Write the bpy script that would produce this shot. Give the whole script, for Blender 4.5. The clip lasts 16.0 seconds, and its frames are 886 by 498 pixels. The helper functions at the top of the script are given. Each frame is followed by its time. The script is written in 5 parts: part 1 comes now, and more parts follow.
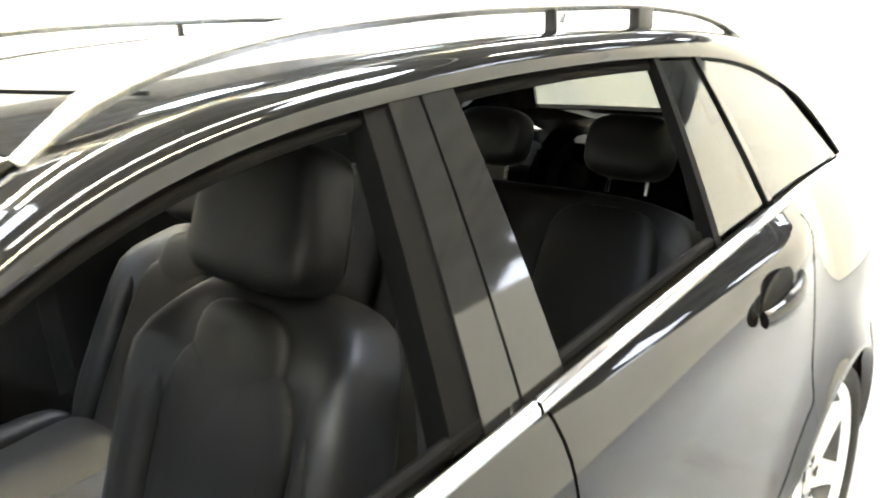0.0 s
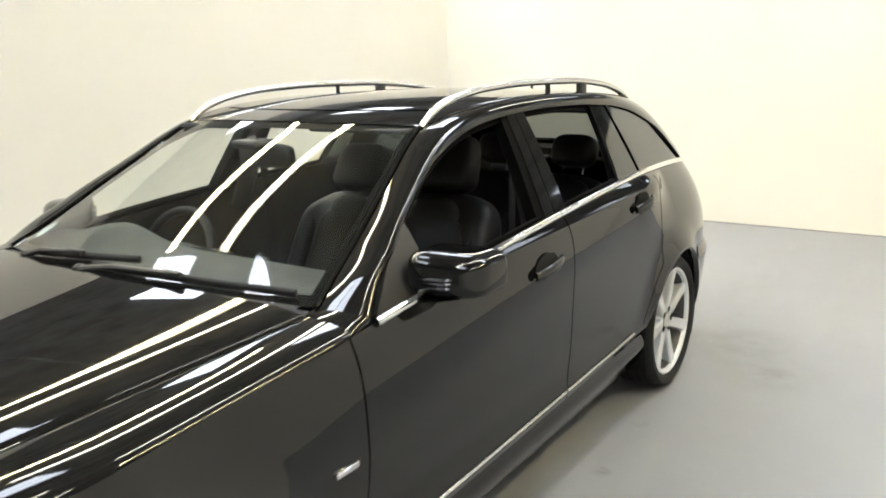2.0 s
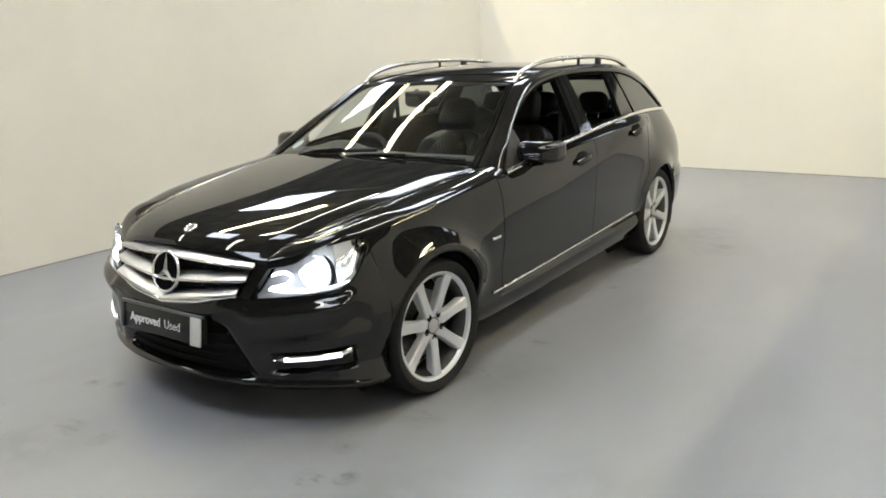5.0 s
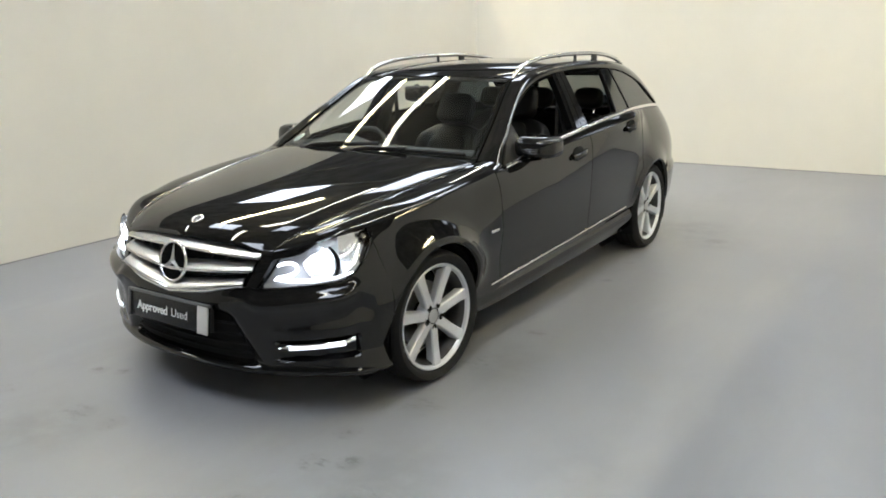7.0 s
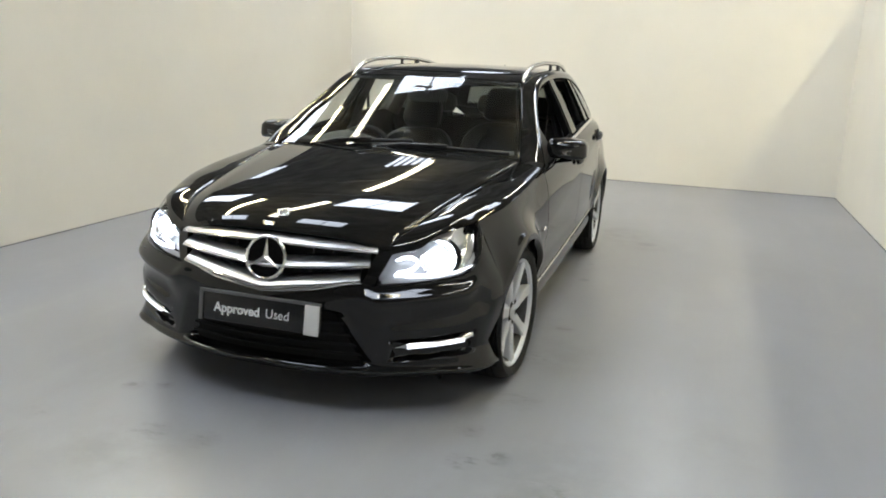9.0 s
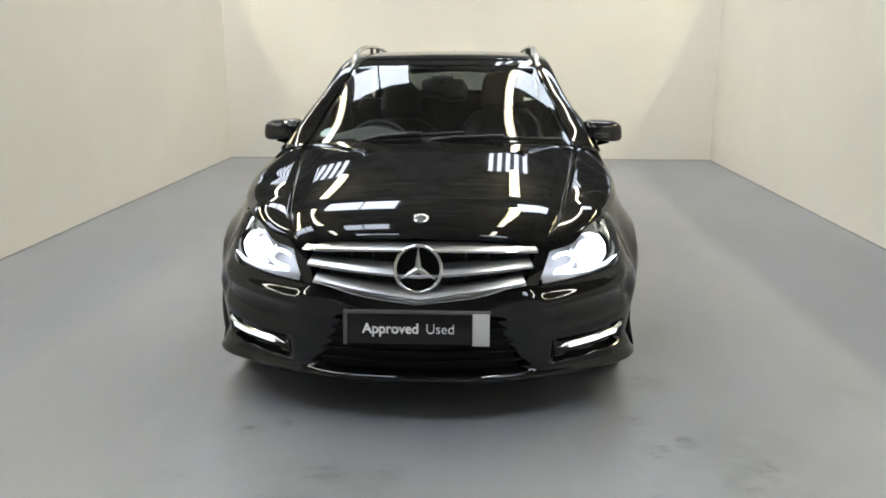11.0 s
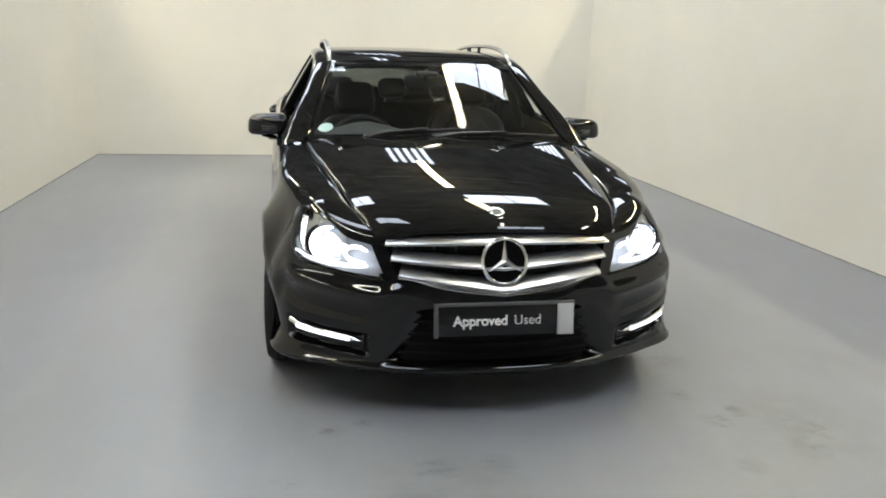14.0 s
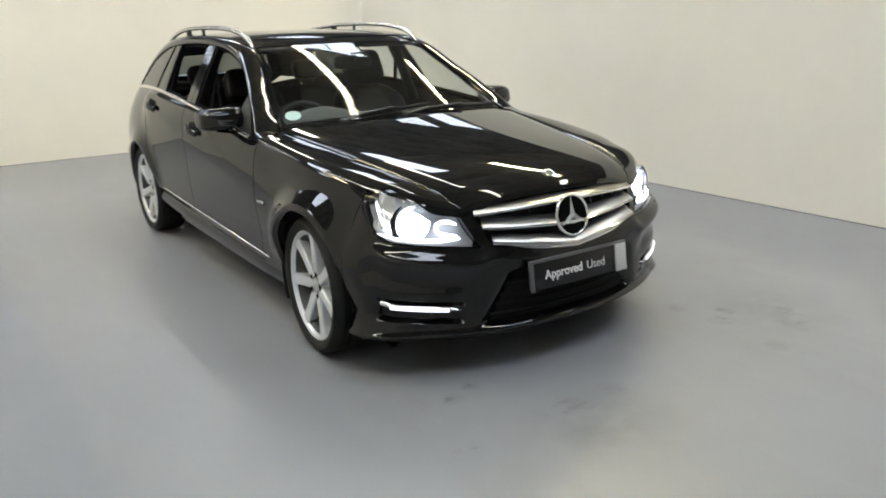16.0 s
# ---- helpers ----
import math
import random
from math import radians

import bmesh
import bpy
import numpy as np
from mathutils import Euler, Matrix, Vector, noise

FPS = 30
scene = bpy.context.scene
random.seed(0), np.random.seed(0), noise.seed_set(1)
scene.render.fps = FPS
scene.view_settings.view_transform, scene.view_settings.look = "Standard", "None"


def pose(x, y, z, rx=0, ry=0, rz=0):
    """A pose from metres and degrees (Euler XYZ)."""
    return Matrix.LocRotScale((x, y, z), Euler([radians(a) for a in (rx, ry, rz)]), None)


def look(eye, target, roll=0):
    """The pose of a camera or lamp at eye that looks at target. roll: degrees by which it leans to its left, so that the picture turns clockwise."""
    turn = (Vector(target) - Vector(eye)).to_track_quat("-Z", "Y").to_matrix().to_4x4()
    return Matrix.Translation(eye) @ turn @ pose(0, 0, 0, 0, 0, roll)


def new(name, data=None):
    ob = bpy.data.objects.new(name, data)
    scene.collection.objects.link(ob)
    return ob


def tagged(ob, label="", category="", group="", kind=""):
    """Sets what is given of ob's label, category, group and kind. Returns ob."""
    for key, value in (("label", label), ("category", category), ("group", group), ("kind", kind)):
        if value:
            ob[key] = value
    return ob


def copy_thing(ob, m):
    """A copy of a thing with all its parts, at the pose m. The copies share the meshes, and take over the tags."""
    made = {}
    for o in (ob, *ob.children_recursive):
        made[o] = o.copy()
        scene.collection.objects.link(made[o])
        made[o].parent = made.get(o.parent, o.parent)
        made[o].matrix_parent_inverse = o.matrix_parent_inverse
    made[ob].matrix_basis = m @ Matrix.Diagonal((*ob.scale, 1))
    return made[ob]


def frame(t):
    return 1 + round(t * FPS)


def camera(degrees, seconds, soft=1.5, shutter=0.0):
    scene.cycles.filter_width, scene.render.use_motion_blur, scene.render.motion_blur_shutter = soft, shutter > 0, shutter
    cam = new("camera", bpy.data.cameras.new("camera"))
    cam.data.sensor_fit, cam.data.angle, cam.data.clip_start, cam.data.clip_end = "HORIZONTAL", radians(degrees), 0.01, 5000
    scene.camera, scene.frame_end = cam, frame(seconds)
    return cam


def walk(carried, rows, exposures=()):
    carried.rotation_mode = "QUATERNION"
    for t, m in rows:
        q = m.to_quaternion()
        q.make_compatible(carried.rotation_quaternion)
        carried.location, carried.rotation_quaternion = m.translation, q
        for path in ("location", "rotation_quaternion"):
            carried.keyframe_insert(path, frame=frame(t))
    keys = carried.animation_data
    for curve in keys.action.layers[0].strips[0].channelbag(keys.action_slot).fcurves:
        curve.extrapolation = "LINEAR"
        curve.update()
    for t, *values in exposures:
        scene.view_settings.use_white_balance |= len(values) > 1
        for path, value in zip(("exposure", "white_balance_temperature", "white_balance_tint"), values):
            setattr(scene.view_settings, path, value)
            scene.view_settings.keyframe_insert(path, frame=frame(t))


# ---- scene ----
cam = camera(58.5, 16.0, 1.8, 0.4)
PATH = [
    (0, (1.271, 0.99, 1.413), (0.004, 2.424, 0.831), -2.5),
    (0.5, (1.469, 0.609, 1.428), (0.232, 2.093, 0.911), -1.4),
    (1, (1.585, 0.186, 1.447), (0.399, 1.724, 0.97), -2.3),
    (1.5, (1.765, -0.257, 1.467), (0.614, 1.319, 1.029), -2.1),
    (2, (1.98, -0.704, 1.478), (0.867, 0.896, 1.029), -1.4),
    (2.5, (2.12, -1.149, 1.478), (0.939, 0.39, 0.99), -3.5),
    (3, (2.31, -1.564, 1.499), (1.09, -0.067, 0.977), -2.0),
    (3.5, (2.496, -2.007, 1.533), (1.386, -0.414, 1.055), -3.4),
    (4, (2.649, -2.331, 1.513), (1.558, -0.721, 1.045), -2.7),
    (4.2, (2.708, -2.44, 1.486), (1.586, -0.857, 1.0), -2.3),
    (6.5, (2.82, -2.789, 1.542), (1.731, -1.191, 1.033), -1.6),
    (7, (2.804, -2.789, 1.527), (1.712, -1.194, 1.014), -1.5),
    (7.5, (2.684, -2.888, 1.504), (1.63, -1.267, 0.992), 1.1),
    (8, (2.38, -3.094, 1.482), (1.453, -1.396, 0.977), 1.1),
    (8.5, (2.015, -3.202, 1.437), (1.232, -1.427, 0.95), 2.2),
    (9, (1.573, -3.394, 1.425), (0.983, -1.542, 0.955), 2.2),
    (9.5, (1.182, -3.463, 1.407), (0.75, -1.572, 0.92), 1.4),
    (10, (0.778, -3.511, 1.415), (0.48, -1.598, 0.912), 0.9),
    (12.5, (-0.064, -3.481, 1.427), (0.01, -1.544, 0.933), 0.3),
    (13, (-0.146, -3.497, 1.429), (-0.02, -1.567, 0.92), 1.3),
    (13.5, (-0.428, -3.545, 1.436), (-0.175, -1.627, 0.93), 1.6),
    (14, (-0.781, -3.48, 1.403), (-0.402, -1.579, 0.907), 1.9),
    (14.5, (-1.144, -3.425, 1.425), (-0.619, -1.568, 0.898), 1.8),
    (15, (-1.555, -3.346, 1.435), (-0.791, -1.58, 0.889), 1.5),
    (15.5, (-1.869, -3.189, 1.44), (-0.994, -1.48, 0.881), -1.3),
    (16, (-2.227, -3.091, 1.426), (-1.156, -1.496, 0.87), -1.4),
]
EXPOSURES = [(0.0, 2.76, 6100, 14), (0.5, 2.11, 6100, 14), (1.0, 1.41, 6100, 14), (1.5, 0.95, 6100, 14), (2.0, 0.87, 6100, 14), (2.5, 0.96, 6100, 14), (3.0, 0.87, 6100, 14), (3.5, 0.69, 6100, 14), (4.5, 0.5, 6100, 14), (7.0, 0.37, 5950, 14), (9.0, 0.28, 5950, 14), (12.0, 0.24, 5950, 14), (16.0, 0.25, 5950, 14)]
walk(cam, [(t, look(eye, target, roll)) for t, eye, target, roll in PATH], EXPOSURES)

# ---- light ----
world = bpy.data.worlds.new("hall_air")
scene.world = world
world.use_nodes = True
world.node_tree.nodes["Background"].inputs[0].default_value = (0.9, 0.95, 1.0, 1)
world.node_tree.nodes["Background"].inputs[1].default_value = 0.02
TUBE_POWER = 23.5
SKY_POWER = 8.5
HEAD_POWER = 18.0

# ---- small helpers ----


def table(rows):
    """A smooth function through (position, value) rows."""
    xs = [r[0] for r in rows]
    vs = [r[1] for r in rows]
    n = len(xs)
    d = [(vs[i + 1] - vs[i]) / (xs[i + 1] - xs[i]) for i in range(n - 1)]
    m = [d[0]] + [0.0 if d[i - 1] * d[i] <= 0 else 2 * d[i - 1] * d[i] / (d[i - 1] + d[i]) for i in range(1, n - 1)] + [d[-1]]

    def f(x):
        if x <= xs[0]:
            return vs[0]
        if x >= xs[-1]:
            return vs[-1]
        i = max(k for k in range(n - 1) if xs[k] <= x)
        h = xs[i + 1] - xs[i]
        t = (x - xs[i]) / h
        a, b = t * t * (3 - 2 * t), t * (1 - t)
        return vs[i] * (1 - a) + vs[i + 1] * a + h * b * ((1 - t) * m[i] - t * m[i + 1])
    return f


def curve(rows):
    """A natural cubic spline through (position, value) rows, for skins that mirror."""
    xs = np.array([r[0] for r in rows], float)
    vs = np.array([r[1] for r in rows], float)
    n = len(xs)
    h = np.diff(xs)
    a = np.zeros((n, n))
    c = np.zeros(n)
    a[0, 0] = a[-1, -1] = 1
    for i in range(1, n - 1):
        a[i, i - 1], a[i, i], a[i, i + 1] = h[i - 1], 2 * (h[i - 1] + h[i]), h[i]
        c[i] = 6 * ((vs[i + 1] - vs[i]) / h[i] - (vs[i] - vs[i - 1]) / h[i - 1])
    m = np.linalg.solve(a, c)

    def f(x):
        if x <= xs[0]:
            k = (vs[1] - vs[0]) / h[0] - h[0] * (2 * m[0] + m[1]) / 6
            return float(vs[0] + k * (x - xs[0]))
        if x >= xs[-1]:
            k = (vs[-1] - vs[-2]) / h[-1] + h[-1] * (m[-2] + 2 * m[-1]) / 6
            return float(vs[-1] + k * (x - xs[-1]))
        i = int(np.searchsorted(xs, x) - 1)
        p, q = xs[i + 1] - x, x - xs[i]
        return float((m[i] * p ** 3 + m[i + 1] * q ** 3) / (6 * h[i]) + (vs[i] / h[i] - m[i] * h[i] / 6) * p + (vs[i + 1] / h[i] - m[i + 1] * h[i] / 6) * q)
    return f


def lerp(a, b, t):
    return a + (b - a) * t


def smooth_in(x, a, b):
    t = min(1, max(0, (x - a) / (b - a)))
    return t * t * (3 - 2 * t)


def steps(a, b, n):
    return [a + (b - a) * i / n for i in range(n + 1)]


def part(name, bm, material, parent=None, label="", smooth=True, angle=40):
    """Links a bmesh as one mesh object, under a thing or a part."""
    me = bpy.data.meshes.new(name)
    for f in bm.faces:
        f.smooth = smooth
    if smooth and angle:
        for e in bm.edges:
            if len(e.link_faces) == 2 and e.calc_face_angle(0) > radians(angle):
                e.smooth = False
    bm.to_mesh(me)
    bm.free()
    for m in (material if isinstance(material, (list, tuple)) else [material]):
        me.materials.append(m)
    ob = new(name, me)
    if parent is not None:
        ob.parent = parent
    if label:
        ob["label"] = label
    return ob


def sheet(fn, us, vs, flip=False, skip=None, bm=None):
    """A grid of faces over fn(u, v)."""
    bm = bm or bmesh.new()
    vv = [[bm.verts.new(fn(u, v)) for v in vs] for u in us]
    for i in range(len(us) - 1):
        for j in range(len(vs) - 1):
            if skip and skip(i, j):
                continue
            q = [vv[i][j], vv[i + 1][j], vv[i + 1][j + 1], vv[i][j + 1]]
            try:
                bm.faces.new(q[::-1] if flip else q)
            except ValueError:
                pass
    return bm


def thick(ob, t):
    """Gives a sheet its thickness, inwards, with crisp edges."""
    bm = bmesh.new()
    bm.from_mesh(ob.data)
    bm.normal_update()
    faces = list(bm.faces)
    rim = [(e, e.link_loops[0].vert) for e in bm.edges if len(e.link_faces) == 1]
    back = {v: bm.verts.new(v.co - v.normal * t) for v in list(bm.verts)}
    for f in faces:
        g = bm.faces.new([back[v] for v in reversed(f.verts)])
        g.smooth = True
    for e, v in rim:
        w = e.other_vert(v)
        g = bm.faces.new([w, v, back[v], back[w]])
        g.smooth = False
        e.smooth = False
    bm.to_mesh(ob.data)
    bm.free()
    return ob


def face_out(bm, ref):
    """Turns the faces so that they look away from ref."""
    bm.normal_update()
    for f in bm.faces:
        if (f.calc_center_median() - Vector(ref)).dot(f.normal) < 0:
            f.normal_flip()
    return bm


def box_bm(x0, x1, y0, y1, z0, z1, bevel=0.0, seg=2, bm=None):
    b = bmesh.new()
    bmesh.ops.create_cube(b, size=1.0)
    for v in b.verts:
        v.co = Vector((lerp(x0, x1, v.co.x + 0.5), lerp(y0, y1, v.co.y + 0.5), lerp(z0, z1, v.co.z + 0.5)))
    if bevel:
        bmesh.ops.bevel(b, geom=list(b.edges), offset=bevel, segments=seg, affect="EDGES", profile=0.5)
    if bm is None:
        return b
    return join(bm, b)


def join(bm, other):
    """Adds other's faces to bm."""
    m = {v: bm.verts.new(v.co) for v in other.verts}
    for f in other.faces:
        try:
            bm.faces.new([m[v] for v in f.verts])
        except ValueError:
            pass
    other.free()
    return bm


def tube(points, radius, sides=8, bm=None, flat=(1.0, 1.0), up=(0, 0, 1), closed=False):
    """A tube along points; radius may be a list."""
    bm = bm or bmesh.new()
    pts = [Vector(p) for p in points]
    rings = []
    n = len(pts)
    for i, p in enumerate(pts):
        a = pts[(i - 1) % n] if closed or i else pts[i]
        b = pts[(i + 1) % n] if closed or i < n - 1 else pts[i]
        d = (b - a).normalized()
        s = d.cross(Vector(up))
        s = s.normalized() if s.length > 1e-6 else Vector((1, 0, 0))
        w = s.cross(d).normalized()
        r = radius[i] if isinstance(radius, (list, tuple)) else radius
        rings.append([bm.verts.new(p + s * (r * flat[0] * math.cos(k * 2 * math.pi / sides)) + w * (r * flat[1] * math.sin(k * 2 * math.pi / sides))) for k in range(sides)])
    m = n if closed else n - 1
    for i in range(m):
        q, r2 = rings[i], rings[(i + 1) % n]
        for k in range(sides):
            bm.faces.new([q[k], q[(k + 1) % sides], r2[(k + 1) % sides], r2[k]])
    if not closed:
        bm.faces.new(rings[0])
        bm.faces.new(rings[-1][::-1])
    bmesh.ops.recalc_face_normals(bm, faces=list(bm.faces))
    return bm


def revolve(profile, n=48, bm=None, centre=(0, 0, 0), axis="x"):
    """Turns a profile of (along, radius) round the x, y or z axis."""
    bm = bm or bmesh.new()
    c = Vector(centre)
    rings = []
    for k in range(n):
        a = 2 * math.pi * k / n
        ring = []
        for h, r in profile:
            u, w = r * math.cos(a), r * math.sin(a)
            p = {"x": (h, u, w), "y": (u, h, w), "z": (u, w, h)}[axis]
            ring.append(bm.verts.new(c + Vector(p)))
        rings.append(ring)
    for k in range(n):
        q, r2 = rings[k], rings[(k + 1) % n]
        for i in range(len(profile) - 1):
            bm.faces.new([q[i], q[i + 1], r2[i + 1], r2[i]])
    bmesh.ops.remove_doubles(bm, verts=list(bm.verts), dist=1e-6)
    bmesh.ops.recalc_face_normals(bm, faces=list(bm.faces))
    return bm


def blob(cx, cy, cz, rx, ry, rz, e1=0.6, e2=0.6, nu=24, nv=14, bm=None):
    """A cushion: an ellipsoid squared by e1 (upright) and e2 (in plan)."""
    bm = bm or bmesh.new()

    def pw(v, e):
        return math.copysign(abs(v) ** e, v)
    rings = []
    for j in range(nv + 1):
        t = -math.pi / 2 + math.pi * j / nv
        rings.append([bm.verts.new((cx + rx * pw(math.cos(t), e1) * pw(math.cos(2 * math.pi * k / nu), e2), cy + ry * pw(math.cos(t), e1) * pw(math.sin(2 * math.pi * k / nu), e2), cz + rz * pw(math.sin(t), e1))) for k in range(nu)])
    for j in range(nv):
        for k in range(nu):
            bm.faces.new([rings[j][k], rings[j][(k + 1) % nu], rings[j + 1][(k + 1) % nu], rings[j + 1][k]])
    bmesh.ops.remove_doubles(bm, verts=list(bm.verts), dist=1e-5)
    return bm


def place(bm, m):
    bmesh.ops.transform(bm, matrix=m, verts=list(bm.verts))
    return bm


# ---- materials ----


def material(name, colour, rough=0.5, metal=0.0, vary=0.0, scale=8.0, bump=0.0, bump_scale=80.0, coat=0.0, rough_vary=0.0, spec=0.5, second=None, emit=None, power=0.0):
    m = bpy.data.materials.new(name)
    m.use_nodes = True
    nt = m.node_tree
    b = nt.nodes["Principled BSDF"]
    b.inputs["Base Color"].default_value = (*colour, 1)
    b.inputs["Roughness"].default_value = rough
    b.inputs["Metallic"].default_value = metal
    b.inputs["Specular IOR Level"].default_value = spec
    if coat:
        b.inputs["Coat Weight"].default_value = coat
        b.inputs["Coat Roughness"].default_value = 0.02
        b.inputs["Coat IOR"].default_value = 1.52
    if emit:
        b.inputs["Emission Color"].default_value = (*emit, 1)
        b.inputs["Emission Strength"].default_value = power
    co = nt.nodes.new("ShaderNodeTexCoord")
    if vary or rough_vary:
        n = nt.nodes.new("ShaderNodeTexNoise")
        n.inputs["Scale"].default_value, n.inputs["Detail"].default_value, n.inputs["Roughness"].default_value = scale, 6, 0.6
        nt.links.new(co.outputs["Object"], n.inputs["Vector"])
        if vary:
            r = nt.nodes.new("ShaderNodeValToRGB")
            other = second or tuple(min(1, c * (1 + vary)) for c in colour)
            r.color_ramp.elements[0].color = (*(colour if second else tuple(c * (1 - vary) for c in colour)), 1)
            r.color_ramp.elements[1].color = (*other, 1)
            r.color_ramp.elements[0].position, r.color_ramp.elements[1].position = 0.32, 0.68
            nt.links.new(n.outputs["Fac"], r.inputs["Fac"])
            nt.links.new(r.outputs["Color"], b.inputs["Base Color"])
        if rough_vary:
            mr = nt.nodes.new("ShaderNodeMapRange")
            mr.inputs["To Min"].default_value, mr.inputs["To Max"].default_value = max(0, rough - rough_vary), rough + rough_vary
            nt.links.new(n.outputs["Fac"], mr.inputs["Value"])
            nt.links.new(mr.outputs["Result"], b.inputs["Roughness"])
    if bump:
        n2 = nt.nodes.new("ShaderNodeTexNoise")
        n2.inputs["Scale"].default_value, n2.inputs["Detail"].default_value = bump_scale, 4
        bp = nt.nodes.new("ShaderNodeBump")
        bp.inputs["Strength"].default_value, bp.inputs["Distance"].default_value = bump, 0.01
        nt.links.new(co.outputs["Object"], n2.inputs["Vector"])
        nt.links.new(n2.outputs["Fac"], bp.inputs["Height"])
        nt.links.new(bp.outputs["Normal"], b.inputs["Normal"])
    return m


def glass_material(name, tint=(0.8, 0.85, 0.83), mix=0.12, ior=1.5):
    """Thin pane: lets light through with a tint, and mirrors by its angle."""
    m = bpy.data.materials.new(name)
    m.use_nodes = True
    nt = m.node_tree
    nt.nodes.remove(nt.nodes["Principled BSDF"])
    t = nt.nodes.new("ShaderNodeBsdfTransparent")
    t.inputs[0].default_value = (*tint, 1)
    g = nt.nodes.new("ShaderNodeBsdfGlossy")
    g.inputs["Roughness"].default_value = 0.0
    lw = nt.nodes.new("ShaderNodeLayerWeight")
    lw.inputs["Blend"].default_value = 0.5
    pw = nt.nodes.new("ShaderNodeMath")
    pw.operation = "POWER"
    pw.inputs[1].default_value = 5.0
    nt.links.new(lw.outputs["Facing"], pw.inputs[0])
    f = nt.nodes.new("ShaderNodeMapRange")
    f.inputs["To Min"].default_value = ((ior - 1) / (ior + 1)) ** 2
    nt.links.new(pw.outputs[0], f.inputs["Value"])
    mx = nt.nodes.new("ShaderNodeMixShader")
    nt.links.new(f.outputs[0], mx.inputs[0])
    nt.links.new(t.outputs[0], mx.inputs[1])
    nt.links.new(g.outputs[0], mx.inputs[2])
    nt.links.new(mx.outputs[0], nt.nodes["Material Output"].inputs[0])
    return m


PAINT = material("black_paint", (0.0046, 0.0046, 0.0048), 0.4, coat=1.0, spec=0.0)
GLOSS_BLACK = material("gloss_black_trim", (0.006, 0.006, 0.006), 0.03)
PILLAR = material("black_pillar_trim", (0.008, 0.008, 0.008), 0.06)
PLASTIC = material("black_plastic", (0.012, 0.012, 0.012), 0.45, bump=0.15, bump_scale=300)
RUBBER = material("tyre_rubber", (0.009, 0.009, 0.009), 0.75, spec=0.3, vary=0.25, scale=20, bump=0.2, bump_scale=160)
SEAL = material("rubber_seal", (0.003, 0.003, 0.003), 0.7, spec=0.04)
CHROME = material("chrome", (0.86, 0.86, 0.86), 0.06, metal=1.0, rough_vary=0.02)
SATIN = material("satin_silver", (0.62, 0.62, 0.62), 0.28, metal=1.0, vary=0.05, scale=12)
ALLOY = material("silver_alloy", (0.62, 0.64, 0.68), 0.36, metal=0.4, vary=0.04, scale=15, rough_vary=0.05)
# the wheels' alloy again, darkened to stand for the shade inside the rim
BARREL_SHADED = material("shaded_rim_barrel", (0.06, 0.06, 0.062), 0.5, metal=0.7, vary=0.2, scale=20)
ALU = material("anodised_aluminium", (0.72, 0.71, 0.68), 0.25, metal=1.0, rough_vary=0.05)
DARK = material("underbody_dark", (0.007, 0.007, 0.007), 0.8, vary=0.3, spec=0.2)
STEEL = material("brake_steel", (0.14, 0.14, 0.145), 0.45, metal=1.0, vary=0.25, scale=25)
LEATHER = material("black_leather", (0.006, 0.006, 0.0063), 0.5, spec=0.28, bump=0.07, bump_scale=420, vary=0.25, scale=12)
LEATHER_PAD = material("black_leather_inset", (0.009, 0.009, 0.009), 0.5, spec=0.32, bump=0.07, bump_scale=420)
LEATHER_SIDE = material("black_leather_smooth", (0.014, 0.014, 0.0144), 0.42, spec=0.34, bump=0.05, bump_scale=420, vary=0.2, scale=10)
DASH = material("dashboard_vinyl", (0.024, 0.027, 0.028), 0.6, bump=0.08, bump_scale=400)
TRIM = material("door_trim_vinyl", (0.011, 0.011, 0.0115), 0.6, bump=0.08, bump_scale=400)
LINING = material("roof_lining", (0.05, 0.05, 0.052), 0.9, bump=0.2, bump_scale=300)
CARPET = material("car_carpet", (0.01, 0.01, 0.011), 0.95, bump=0.5, bump_scale=400)
GLASS = glass_material("clear_windscreen", (0.80, 0.85, 0.83), ior=1.72)
PRIVACY = glass_material("tinted_glass", (0.36, 0.385, 0.38), ior=1.85)
LENS = glass_material("headlamp_lens", (0.93, 0.94, 0.95), ior=1.45)
LAMP_HOUSING = material("lamp_housing", (0.42, 0.43, 0.44), 0.36, metal=0.25, vary=0.1, scale=30)
REFLECTOR = material("lamp_reflector", (0.75, 0.76, 0.78), 0.18, metal=1.0)
BEAM = material("xenon_beam", (0.9, 0.9, 0.9), 0.2, emit=(0.93, 0.97, 1.0), power=HEAD_POWER)
DRL = material("led_strip", (0.9, 0.9, 0.9), 0.2, emit=(0.95, 0.98, 1.0), power=1.25)
SIDE_GLOW = material("side_light_guide", (0.9, 0.9, 0.9), 0.2, emit=(0.95, 0.98, 1.0), power=4.5)
TUBE_GLOW = material("tube_glow", (0.9, 0.9, 0.9), 0.4, emit=(0.86, 0.97, 1.0), power=TUBE_POWER)
TUBE_WARM = material("tube_warm_glow", (0.9, 0.9, 0.9), 0.4, emit=(1.0, 0.82, 0.42), power=TUBE_POWER * 0.62)
TUBE_YELLOW = material("tube_yellow_glow", (0.9, 0.9, 0.9), 0.4, emit=(1.0, 0.85, 0.45), power=TUBE_POWER * 4.1)
TUBE_AMBER = material("tube_amber_glow", (0.9, 0.9, 0.9), 0.4, emit=(1.0, 0.85, 0.45), power=TUBE_POWER * 3.4)
SKY_GLOW = material("rooflight_glow", (0.9, 0.9, 0.9), 0.4, emit=(0.90, 0.96, 1.0), power=SKY_POWER)
